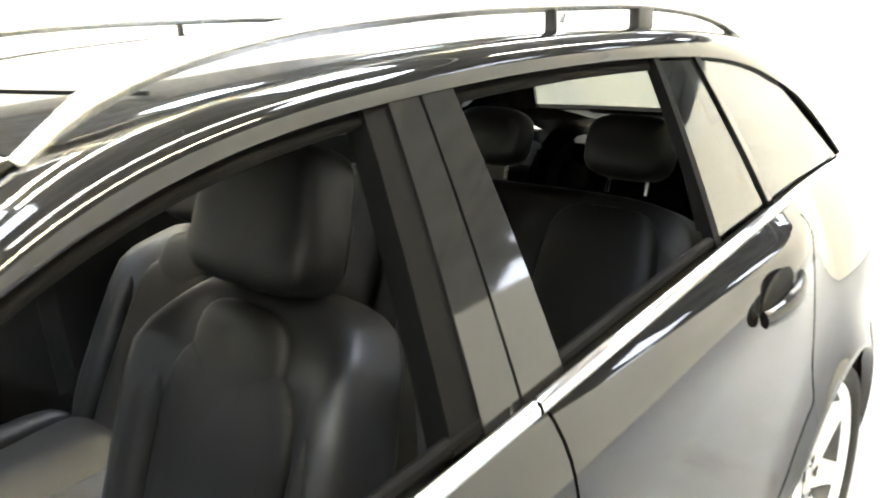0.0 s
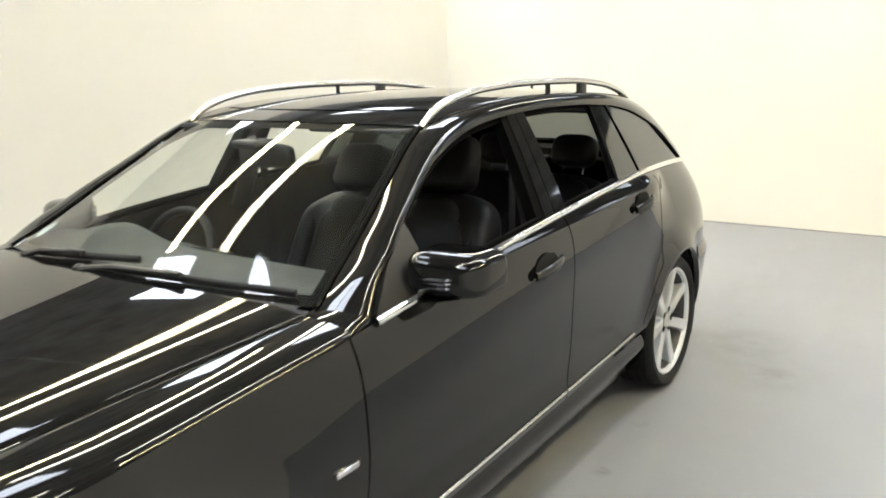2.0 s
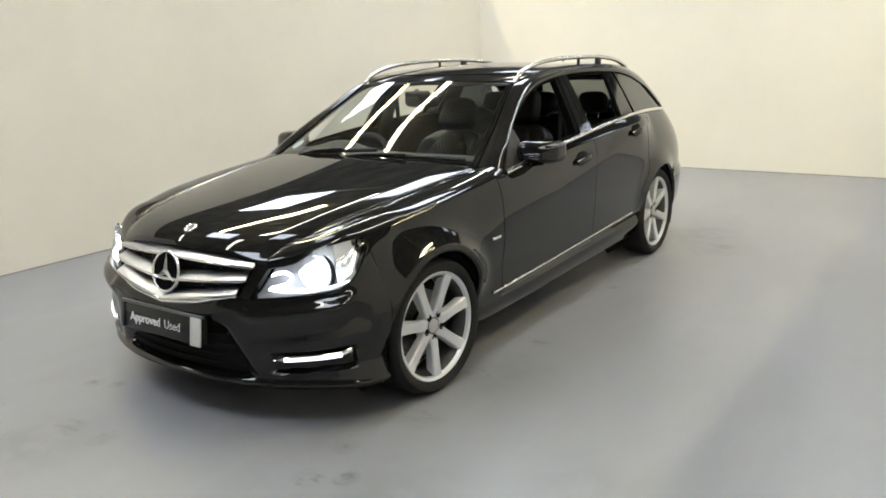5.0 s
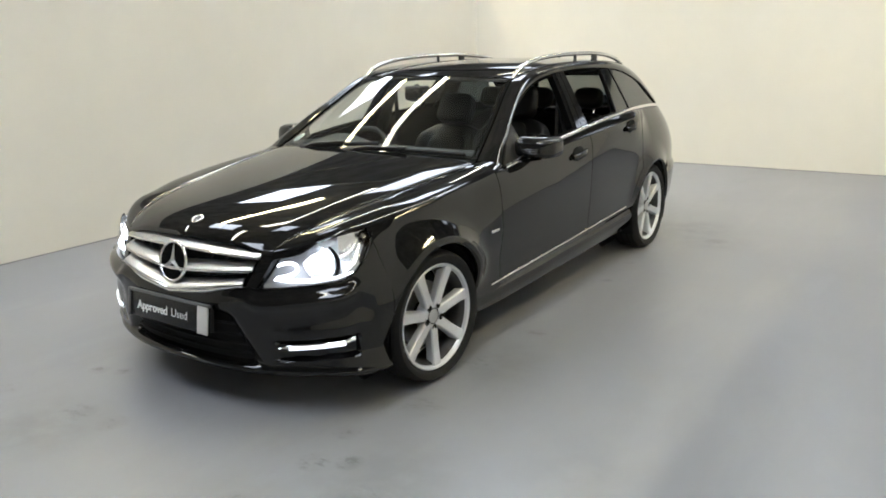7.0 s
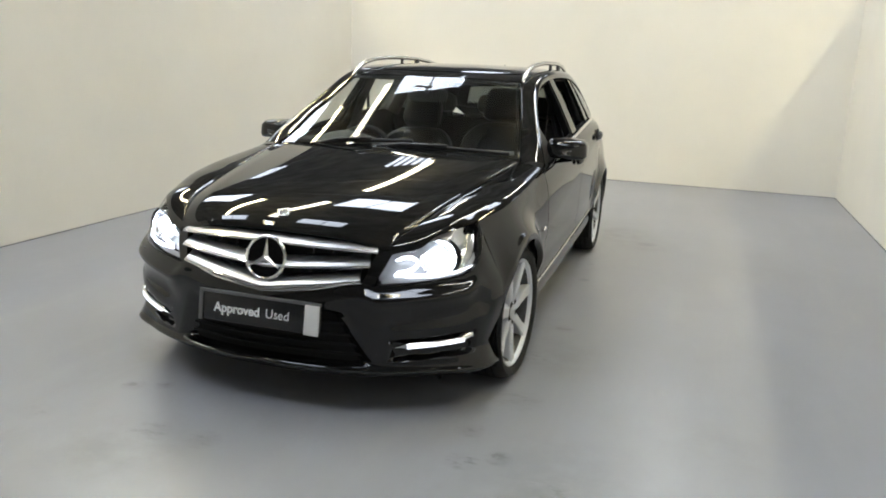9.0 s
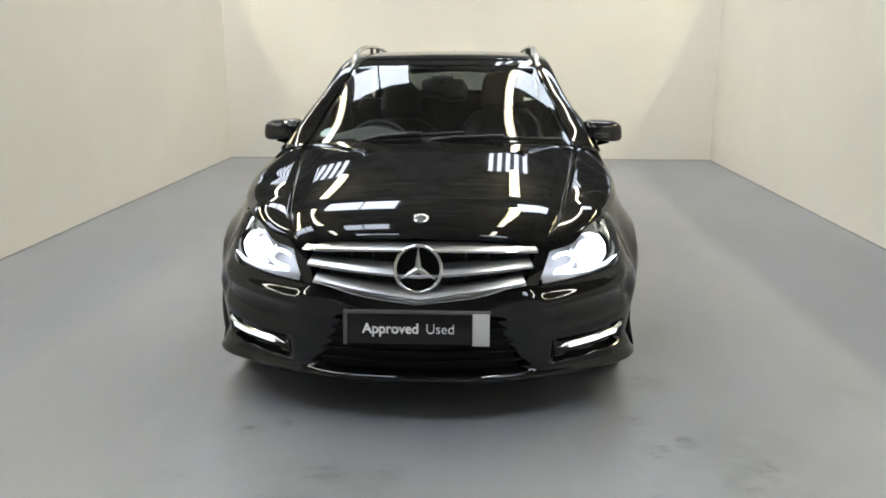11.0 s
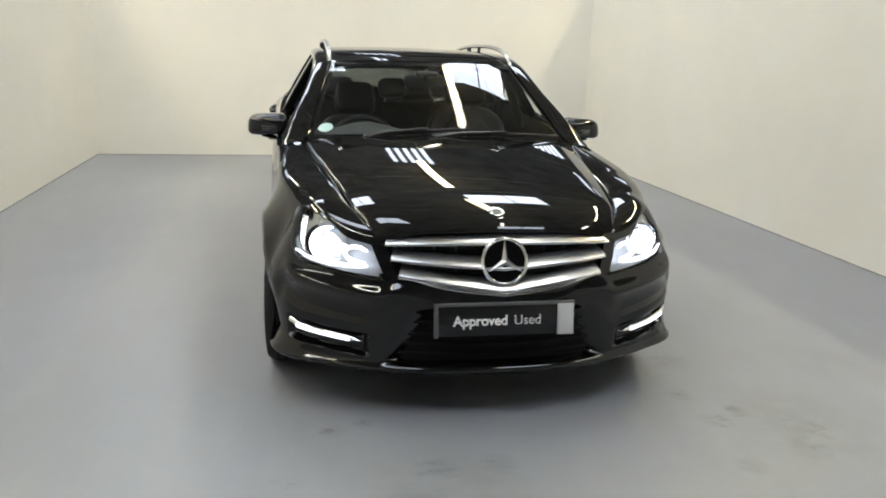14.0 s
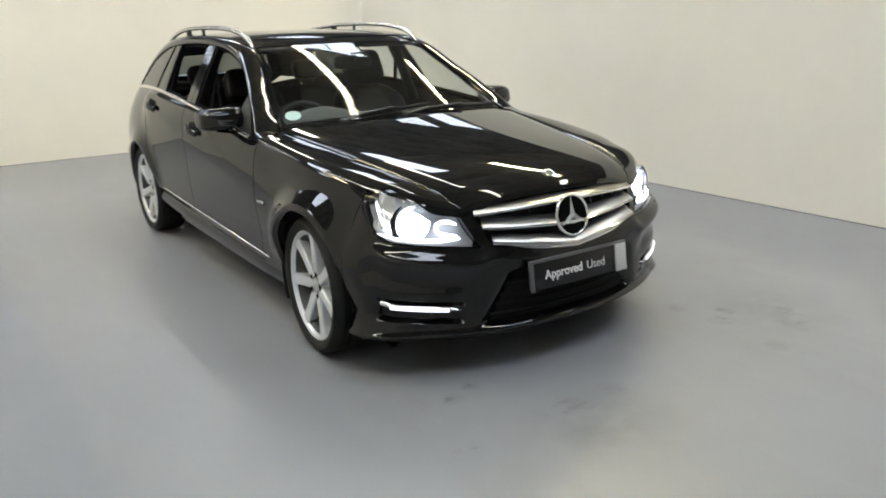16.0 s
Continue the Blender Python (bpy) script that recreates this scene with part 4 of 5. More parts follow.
for sg in (1, -1):
    # roof frame and front pillar
    def cant(u, v, sgn=sg):
        y = lerp(0.66, 3.30, u)
        k = smooth_in(y, 0.66, 0.85) * (1 - smooth_in(y, 2.9, 3.25))
        a, c = green(y, TOP_Z(y) - 0.026 * k, sgn, 0.004 * k), rim_pt(rim_y(y), sgn)
        if k < 1:
            a = top_pt(y, sgn).lerp(a, k)
        m = Vector((a.x + sgn * 0.010, lerp(a.y, c.y, 0.45), a.z + 0.72 * max(0.02, c.z - a.z) + 0.012))
        m = m.lerp(a.lerp(c, 0.5) + Vector((sgn * 0.022, 0, 0.018)), smooth_in(y, 2.35, 2.95))
        return a * (1 - v) ** 2 + m * (2 * v * (1 - v)) + c * v * v
    b = sheet(cant, steps(0, 1, 100), steps(0, 1, 12))
    face_out(b, (0, 1.8, 0.9))
    thick(part("roof_frame", b, PAINT, car), 0.02)
    # painted filler where the pillar meets the wing
    def base(u, v, sgn=sg):
        a, b = shoulder(1.0), bonnet_edge(1.0)
        c = wing_ctrl(1.0, b, a)
        p = a * (1 - v) ** 2 + c * (2 * v * (1 - v)) + b * v * v
        p.x *= sgn
        return p.lerp(cant(0.0, v, sgn), u) + Vector((0, 0, 0.001))
    b = sheet(base, steps(0, 1, 8), steps(0, 1, 8))
    face_out(b, (0, 1.8, 0.6))
    thick(part("pillar_base", b, PAINT, car), 0.01)
    # painted door frame round the openings and the rubber seal inside it
    for nm, a0, b0, wide, inn, dep, mat2 in (("door_frame", 0.74, 1.690, 0.012, 0.024, 0.004, SEAL), ("door_frame", 1.695, 2.50, 0.012, 0.024, 0.004, SEAL), ("window_frame", 2.505, 3.27, 0.020, 0.0, 0.006, SEAL), ("frame_seal", 0.78, 2.30, 0.020, 0.028, 0.006, SEAL)):
        def frame_in(u, v, sgn=sg):
            y = lerp(a0, b0, u)
            z = TOP_Z(y) - inn * smooth_in(y, 0.7, 0.9) - wide * v
            return green(y, max(z, BELT_Z(y)), sgn, -0.004 + dep * math.sin(math.pi * v) - (0.014 if inn else 0.0))
        b = sheet(frame_in, steps(0, 1, 50), steps(0, 1, 6))
        face_out(b, (0, 1.8, 1.0))
        thick(part(nm, b, mat2, car, "black window surround" if mat2 == SEAL else "gloss black door frame"), 0.012)
    # pillars
    window_patch("door_pillar", lambda k: lerp(1.560, 1.640, k), lambda k: lerp(1.626, 1.690, k), PILLAR, sg, 0.012, 0.002, 0.04, label="gloss black pillar trim", n=5)
    window_patch("door_pillar", lambda k: lerp(1.631, 1.695, k), lambda k: lerp(1.715, 1.752, k), PILLAR, sg, 0.012, 0.002, 0.04, label="gloss black pillar trim", n=5)
    window_patch("door_pillar_seal", lambda k: lerp(1.515, 1.605, k), lambda k: lerp(1.562, 1.642, k), SEAL, sg, 0.012, -0.004, 0.04, n=4)
    # sail panel by the mirror
    def sail(u, k, sgn=sg):
        y = lerp(0.69, 0.93, u)
        z = lerp(BELT_Z(y), TOP_Z(y) - 0.02, k)
        return green(y, z, sgn, 0.0)
    b = sheet(sail, steps(0, 1, 8), steps(0, 1, 6))
    face_out(b, (0, 1.8, 1.0))
    thick(part("sail_panel", b, PLASTIC, car), 0.02)
    # fixed rear door light, divider and rear side window
    window_patch("quarter_light", lambda k: lerp(2.215, 2.315, k), lambda k: lerp(2.492, 2.475, k), PRIVACY, sg, 0.028, -0.004, 0.004, label="dark tinted fixed pane", n=6)
    window_patch("window_bar", lambda k: lerp(2.195, 2.298, k), lambda k: lerp(2.218, 2.318, k), SEAL, sg, 0.02, 0.001, 0.02, n=3)
    window_patch("window_bar", lambda k: lerp(2.488, 2.471, k), lambda k: lerp(2.514, 2.497, k), GLOSS_BLACK, sg, 0.012, 0.003, 0.02, n=3)
    window_patch("rear_side_window", lambda k: lerp(2.512, 2.495, k), lambda k: lerp(3.28, 2.93, k), PRIVACY, sg, 0.026, -0.004, 0.004, label="dark tinted rear side window", n=16)
    # inner belt seal of the lowered windows
    part("window_seal", tube([green(y, BELT_Z(y) + 0.006, sg, -0.012) for y in steps(0.9, 2.2, 24)], 0.010, 8), SEAL, car)

# roof skin
def roof_pt(s, u):
    a = abs(s)
    yc, ye = lerp(1.17, 3.42, u), lerp(1.27, 3.38, u)
    y = lerp(yc, ye, a * a)
    e = rim_pt(ye, 1)
    z = lerp(MID_Z(yc), e.z, a ** 2.4)
    return Vector((s * e.x, y, z))


bm = sheet(roof_pt, steps(-1, 1, 40), steps(0, 1, 44))
face_out(bm, (0, 1.8, 0.9))
thick(part("roof", bm, PAINT, car), 0.02)
bm = sheet(lambda s, u: roof_pt(s * 0.97, u * 0.96 + 0.02) - Vector((0, 0, 0.035)), steps(-1, 1, 16), steps(0, 1, 16))
part("roof_lining", bm, LINING, car)
# seam of the roof panel in front of the sunroof
part("roof_seam", tube([roof_pt(s, 0.075) + Vector((0, 0, 0.0005)) for s in steps(-0.93, 0.93, 24)], 0.0022, 6), SEAL, car)


def screen_pt(s, v, inset=0.0):
    a = abs(s)
    ye = lerp(0.605, 1.262, v)
    e = rim_pt(ye, 1)
    yc, zc = lerp(0.485, 1.165, v), lerp(0.954, 1.313, v) + 0.018 * math.sin(math.pi * v)
    return Vector((s * (e.x - 0.008), lerp(yc, ye, a ** 2.2), lerp(zc, e.z + 0.003, a ** 2.2)))


bm = sheet(screen_pt, steps(-1, 1, 40), steps(0, 1, 24))
face_out(bm, (0, 1.8, 0.6))
ws = part("windscreen", bm, GLASS, car, "clear windscreen mirroring the roof lights")
ws.visible_shadow = False
# black printed border of the screen
for sg in (1, -1):
    bm = sheet(lambda v, w: screen_pt(sg * lerp(0.972, 1.0, w), v) - Vector((0, 0, 0.004)), steps(0, 1, 20), steps(0, 1, 2))
    part("screen_border", bm, SEAL, ws)
    part("pillar_trim", tube([rim_pt(y, sg) + Vector((sg * 0.004, 0, 0.004)) for y in steps(0.605, 1.27, 16)], 0.006, 6), GLOSS_BLACK, car)
bm = sheet(lambda s, w: screen_pt(s, lerp(0.955, 1.0, w)) - Vector((0, 0, 0.004)), steps(-1, 1, 20), steps(0, 1, 2))
part("screen_border", bm, SEAL, ws)
bm = sheet(lambda s, w: screen_pt(s, lerp(0.0, 0.05, w)) - Vector((0, 0, 0.004)), steps(-1, 1, 20), steps(0, 1, 2))
part("screen_border", bm, SEAL, ws)
# tax disc
b = bmesh.new()
bmesh.ops.create_circle(b, cap_ends=True, segments=24, radius=0.04)
dp = screen_pt(-0.895, 0.135)
dn = (screen_pt(-0.895, 0.165) - dp).normalized()
dt = (screen_pt(-0.865, 0.135) - dp).normalized()
mm = Matrix((dt, dn, dt.cross(dn))).transposed().to_4x4()
part("sticker", place(b, Matrix.Translation(dp - Vector((0, -0.006, 0.004))) @ mm), STICKER, ws, "pale round paper disc", smooth=False)

# wipers
def wiper(x0, x1, v0, v1):
    pts = [screen_pt(lerp(x0, x1, t), lerp(v0, v1, t)) + Vector((0, -0.010, 0.012)) for t in steps(0, 1, 18)]
    w = part("wiper", tube(pts, 0.008, 8, flat=(0.7, 1.3)), PLASTIC, car, "black wiper blade on the windscreen")
    mid = screen_pt(lerp(x0, x1, 0.48), lerp(v0, v1, 0.48)) + Vector((0, -0.020, 0.026))
    base = screen_pt(x0 - 0.06, 0.0) + Vector((0, -0.022, 0.006))
    part("arm", tube([base, base.lerp(mid, 0.4) + Vector((0, -0.006, 0.012)), mid], [0.013, 0.010, 0.007], 8, flat=(1.2, 0.7)), PLASTIC, w)
    part("joint", box_bm(mid.x - 0.035, mid.x + 0.035, mid.y - 0.008, mid.y + 0.010, mid.z - 0.012, mid.z + 0.006, 0.004), PLASTIC, w)
    part("pivot", revolve([(0.014, 0.0), (0.012, 0.010), (0.006, 0.018), (-0.02, 0.020)], 16, centre=base, axis="z"), PLASTIC, w)


wiper(-0.52, 0.20, 0.012, 0.070)
wiper(-0.02, 0.94, 0.012, 0.032)

# tail: hatch, lights, rear bumper
def hatch_pt(s, v):
    pts = [(0.485, 3.38, 1.205, 3.42, 1.245), (0.58, 3.52, 1.03, 3.58, 1.03), (0.50, 3.70, 0.92, 3.72, 0.90), (0.62, 3.70, 0.5, 3.76, 0.5), (0.62, 3.68, 0.28, 3.74, 0.28)]
    i = min(int(v), 3)
    t = v - i
    a, b2 = pts[i], pts[i + 1]
    xe, ye, ze, yc, zc = [lerp(p, q, t) for p, q in zip(a, b2)]
    k = s * s
    return Vector((s * xe, lerp(yc, ye, k), lerp(zc, ze, k)))


vs = [0, 0.12, 0.3, 0.5, 0.7, 0.9, 1.0, 1.5, 2, 2.5, 3, 3.5, 4]
ss = steps(-1, 1, 20)
bm = sheet(hatch_pt, ss, vs, skip=lambda i, j: 2 <= i <= 17 and 1 <= j <= 4)
face_out(bm, (0, 2.5, 0.8))
thick(part("tailgate", bm, PAINT, car), 0.02)
bm = sheet(hatch_pt, steps(-0.8, 0.8, 10), steps(0.12, 0.9, 6))
rw = part("rear_window", bm, glass_material("rear_glass", (0.19, 0.205, 0.20)), car, "tinted rear window")
rw.visible_shadow = False
for sg in (1, -1):
    bm = sheet(lambda u, v: top_pt(3.30, sg).lerp(rim_pt(3.38, sg), v).lerp(hatch_pt(sg, lerp(1.3, 0, v)), u), steps(0, 1, 6), steps(0, 1, 6))
    face_out(bm, (0, 2.5, 0.8))
    thick(part("rear_pillar", bm, PAINT, car), 0.02)
bm = sheet(lambda s, t: Vector((s * lerp(0.64, 0.60, t), lerp(3.69, 3.77, 1 - s * s), lerp(0.25, 0.60, t))), steps(-1, 1, 16), steps(0, 1, 6))
face_out(bm, (0, 2.5, 0.5))
thick(part("rear_bumper", bm, PAINT, car), 0.02)

# corners between the rear wings and the tailgate
def hatch_edge(z, sgn):
    v = 1 + (1.03 - z) / 0.11 if z > 0.92 else 2 + (0.92 - z) / 0.42 if z > 0.5 else 3 + (0.5 - z) / 0.22
    return hatch_pt(sgn, v)


for sg in (1, -1):
    def corner(t, u, sgn=sg):
        z = lerp(0.30, 0.955, t)
        a = Vector((sgn * side_x(3.69, min(z, BELT_Z(3.69))), 3.69, z))
        return a.lerp(hatch_edge(z, sgn), u) + Vector((0, 0.012 * math.sin(math.pi * u), 0))
    bm = sheet(corner, steps(0, 1, 16), steps(-0.15, 1.15, 6))
    face_out(bm, (0, 2.5, 0.7))
    thick(part("rear_corner", bm, PAINT, car), 0.012)

# roof rails
RAIL_Z = table([(1.26, 1.305), (1.33, 1.352), (1.45, 1.387), (1.65, 1.411), (1.95, 1.421), (2.3, 1.418), (2.6, 1.400), (2.8, 1.374), (2.95, 1.335), (3.05, 1.290)])
for sg in (1, -1):
    ys = steps(1.26, 3.05, 50)
    pts = [Vector((sg * (lerp(0.556, 0.520, smooth_in(y, 2.3, 3.05)) - 0.014), y, RAIL_Z(y) - 0.008)) for y in ys]
    rail = part("roof_rail", tube(pts, [0.017 if 0.02 < k / 50 < 0.98 else 0.012 for k in range(51)], 12, flat=(0.85, 0.75)), ALU, car, "brushed aluminium roof rail")
    for y, w in ((2.10, 0.004), (2.41, 0.030), (2.93, 0.02)):
        xx = sg * (lerp(0.556, 0.520, smooth_in(y, 2.3, 3.05)) - 0.014)
        part("rail_foot", box_bm(xx - 0.011, xx + 0.011, y - w, y + w, RIM_Z(y) - 0.015, RAIL_Z(y) - 0.006, 0.004), PLASTIC, rail)
part("aerial", tube([(0.0, 2.95, 1.335), (0.0, 3.0, 1.385)], [0.012, 0.004], 8), PLASTIC, car)

# door mirrors and handles
for sg in (1, -1):
    b = blob(sg * 0.888, 0.915, 0.966, 0.105, 0.078, 0.060, 0.44, 0.40, 60, 36)
    for v in b.verts:
        t = max(0, (abs(v.co.x) - 0.79) / 0.19)
        up = max(0, (v.co.z - 0.966) / 0.060)
        low = max(0, (0.966 - v.co.z) / 0.060)
        v.co.y += 0.046 * t * t - 0.010 + 0.020 * up * up - 0.006 * low
        v.co.z += 0.004 - 0.010 * t * up + 0.012 * (1 - t) * low * low
        v.co.x -= sg * (0.016 * up * up * t - 0.004 * low * t)
    mirror = part("door_mirror", b, PAINT, car, "gloss black door mirror with a side indicator")
    # indicator band wrapped round the front of the shell
    for k in (0, 1, 2):
        pts = []
        for q in steps(0, 1, 14):
            x = lerp(0.835, 0.980, q)
            pts.append((sg * x, 0.833 + 0.018 * q + 0.090 * max(0, (q - 0.45) / 0.55) ** 1.8, 0.962 - 0.011 * k + 0.004 * q))
        part("indicator", tube(pts, 0.0042, 6), SMOKE, mirror, "dark clear side indicator strip")
    part("mirror_glass", blob(sg * 0.888, 0.990, 0.966, 0.080, 0.008, 0.050, 0.5, 0.5, 20, 10), CHROME, mirror, "mirror glass")
    part("arm", tube([(sg * 0.775, 0.82, 0.894), (sg * 0.82, 0.862, 0.899), (sg * 0.90, 0.92, 0.908)], [0.050, 0.050, 0.045], 14, flat=(0.9, 0.17)), GLOSS_BLACK, mirror)
    for yc, zc in ((1.455, 0.858), (2.27, 0.935)):
        hx = side_x(yc, zc)
        # no hollow here: a matt dark oval on the skin stands for the cup's shade
        part("handle_cup_shade", place(blob(0, 0, 0, 0.006, 0.074, 0.043, 1.0, 0.9, 28, 12), pose(sg * hx, yc, zc + 0.002, 7, 0, 0)), DARK, car, "flat dark oval standing for the shaded handle cup")
        pts = [(sg * (hx + 0.010 + 0.016 * math.sin(math.pi * q) ** 0.7), yc - 0.088 + 0.176 * q, zc - 0.012 + 0.022 * q) for q in steps(0, 1, 16)]
        part("door_handle", tube(pts, [0.013 + 0.005 * math.sin(math.pi * q) for q in steps(0, 1, 16)], 14, flat=(0.75, 1.15)), PAINT, car, "gloss black door handle")

# ---- wheels ----
def build_wheel():
    R, RIM = 0.308, 0.2445
    w = part("wheel", revolve([(-0.10, RIM - 0.014), (-0.09, RIM), (-0.075, RIM - 0.012), (-0.06, RIM - 0.03), (0.018, RIM - 0.033), (0.055, RIM - 0.0155), (0.066, RIM - 0.010), (0.072, RIM), (0.066, RIM + 0.006), (0.058, RIM + 0.004), (0.05, RIM - 0.004), (-0.085, RIM - 0.004), (-0.10, RIM - 0.014)], 64), ALLOY, label="silver seven-spoke alloy wheel", angle=30)
    part("tyre", revolve([(0.062, RIM - 0.002), (0.078, RIM + 0.012), (0.084, RIM + 0.030), (0.084, RIM + 0.042), (0.076, R - 0.016), (0.066, R - 0.006), (0.045, R - 0.001), (0.0, R), (-0.08, R - 0.001), (-0.11, R - 0.008), (-0.128, R - 0.03), (-0.128, RIM + 0.025), (-0.10, RIM - 0.002)], 72), RUBBER, w, "low-profile black tyre")
    # inner side of the silver rim, with the shade behind the spokes in its colour
    part("barrel", revolve([(-0.085, RIM - 0.016), (-0.06, RIM - 0.032), (0.020, RIM - 0.037), (0.052, RIM - 0.0200), (0.0545, RIM - 0.0172)], 64), BARREL_SHADED, w, "inner rim barrel, alloy darkened to stand for shade")
    gr = bmesh.new()
    for xg in (-0.085, -0.045, 0.0, 0.035):
        revolve([(xg - 0.005, R + 0.0004), (xg, R + 0.0006), (xg + 0.005, R + 0.0004)], 72, gr)
    part("tread_groove", gr, DARK, w)
    for k in range(7):
        a = radians(270 + k * 360 / 7)
        b = bmesh.new()
        prof = [(0.045, 0.026, 0.025, 0.030), (0.08, 0.0230, 0.025, 0.034), (0.14, 0.0225, 0.026, 0.038), (0.19, 0.0245, 0.029, 0.040), (0.236, 0.029, 0.034, 0.040)]
        rings = []
        for r, hw, hw2, dep in prof:
            xo = 0.050 + 0.012 * (r / 0.22) ** 2 - 0.016 * max(0, 1 - r / 0.08)
            rings.append([b.verts.new((xo - dep, -hw2, r)), b.verts.new((xo - 0.006, -hw - 0.001, r)), b.verts.new((xo, -hw * 0.82, r)), b.verts.new((xo, hw * 0.82, r)), b.verts.new((xo - 0.006, hw + 0.001, r)), b.verts.new((xo - dep, hw2, r))])
        for p, q in zip(rings[:-1], rings[1:]):
            for i in range(6):
                b.faces.new([p[i], p[(i + 1) % 6], q[(i + 1) % 6], q[i]])
        b.faces.new(rings[0])
        b.faces.new(rings[-1][::-1])
        bmesh.ops.recalc_face_normals(b, faces=list(b.faces))
        bmesh.ops.rotate(b, cent=(0, 0, 0), matrix=Matrix.Rotation(a - math.pi / 2, 3, "X"), verts=list(b.verts))
        part("spoke", b, ALLOY, w, angle=25)
    part("hub", revolve([(0.0, 0.075), (0.030, 0.072), (0.042, 0.062), (0.044, 0.036), (0.040, 0.034)], 40), ALLOY, w)
    part("cap_gap", revolve([(0.0405, 0.0375), (0.0445, 0.0385), (0.0452, 0.0355), (0.0440, 0.0335)], 32), DARK, w)
    part("hub_cap", revolve([(0.040, 0.035), (0.046, 0.033), (0.049, 0.02), (0.050, 0.0)], 32), SATIN, w, "satin hub cap")
    for k in range(5):
        a = radians(54 + k * 72)
        b = revolve([(0.030, 0.0), (0.0420, 0.0), (0.0438, 0.012), (0.0452, 0.0160)], 14)
        place(b, Matrix.Translation((0.0035, 0.054 * math.cos(a), 0.054 * math.sin(a))))
        part("bolt_hole", b, DARK, w)
    part("brake_disc", revolve([(-0.03, 0.06), (-0.025, 0.07), (-0.02, 0.155), (-0.045, 0.155), (-0.045, 0.06)], 40), STEEL, w)
    cal = sheet(lambda u, v: Vector((lerp(-0.055, -0.008, v), lerp(0.10, 0.165, 0.5 + 0.5 * math.cos(v * math.pi * 2)) * math.cos(u), lerp(0.10, 0.165, 0.5 + 0.5 * math.cos(v * math.pi * 2)) * math.sin(u))), steps(radians(-35), radians(35), 8), steps(0, 1, 8))
    part("brake_caliper", cal, DARK, w)
    part("wheel_back", revolve([(-0.06, 0.20), (-0.062, 0.0)], 40), DARK, w)
    return w


STEER = 3.7
w0 = build_wheel()
w0.location, w0.rotation_euler = (0.790, 0, AXLE_Z), (0, 0, radians(-STEER))
w0.parent = car
for px, py, spin in ((0.780, WHEELBASE, 17), (-0.790, 0, 20), (-0.780, WHEELBASE, 31)):
    turn = -STEER if py == 0 else 0
    m = pose(px, py, AXLE_Z, 0, 0, turn if px > 0 else 180 + turn) @ pose(0, 0, 0, spin, 0, 0)
    copy_thing(w0, m)

# ---- interior ----
def seat(x, y, wide=0.26, dz=0.0, lean=-20):
    """A front seat: cushion, back with side bolsters, headrest."""
    st = part("front_seat", place(blob(0, 0, 0, wide, 0.27, 0.085, 0.5, 0.45, 32, 12), pose(x, y, 0.435, 6, 0, 0)), LEATHER, car, "black leather front seat with high side bolsters")
    bk = pose(x, y + 0.285, 0.50 + dz, lean, 0, 0)
    b = blob(0, 0.012, 0.28, wide, 0.088, 0.31, 0.50, 0.42, 40, 20)
    for v in b.verts:
        k = abs(v.co.x) / wide
        v.co.y -= 0.05 * smooth_in(k, 0.55, 0.95) * (1 - smooth_in(v.co.z, 0.45, 0.58))
        v.co.x *= 1 - 0.10 * smooth_in(v.co.z, 0.40, 0.60)
    part("backrest", place(b, bk), LEATHER_SIDE, st)
    b = blob(0, -0.062, 0.24, wide * 0.60, 0.035, 0.25, 0.45, 0.4, 28, 14)
    part("back_panel", place(b, bk), LEATHER, st)
    b = blob(0, -0.070, 0.475, wide * 0.42, 0.024, 0.085, 0.7, 0.8, 28, 12)
    part("shoulder_pad", place(b, bk), LEATHER_PAD, st, "dark inset shoulder pad")
    for sx in (-1, 1):
        # raised side of the back, with a seam
        part("back_bolster", place(blob(sx * wide * 0.80, -0.058, 0.23, 0.052, 0.048, 0.23, 0.7, 0.7, 20, 14), bk), LEATHER, st)
        part("bolster", place(blob(sx * (wide - 0.045), -0.02, 0.0, 0.05, 0.25, 0.075, 0.6, 0.6, 20, 10), pose(x, y, 0.465, 6, 0, 0)), LEATHER, st)
        part("headrest_post", place(tube([(sx * 0.06, -0.01, 0.54), (sx * 0.06, -0.03, 0.64)], 0.007, 8), bk), CHROME, st)
    b = blob(0, -0.060, 0.690, 0.138, 0.058, 0.108, 0.42, 0.40, 32, 18)
    for v in b.verts:
        v.co.x *= 1 - 0.10 * smooth_in(v.co.z, 0.62, 0.80)
    part("headrest", place(b, bk), LEATHER, st, "black leather headrest")
    part("seat_base", box_bm(x - 0.2, x + 0.2, y - 0.2, y + 0.22, 0.26, 0.40, 0.02), PLASTIC, st)
    return st


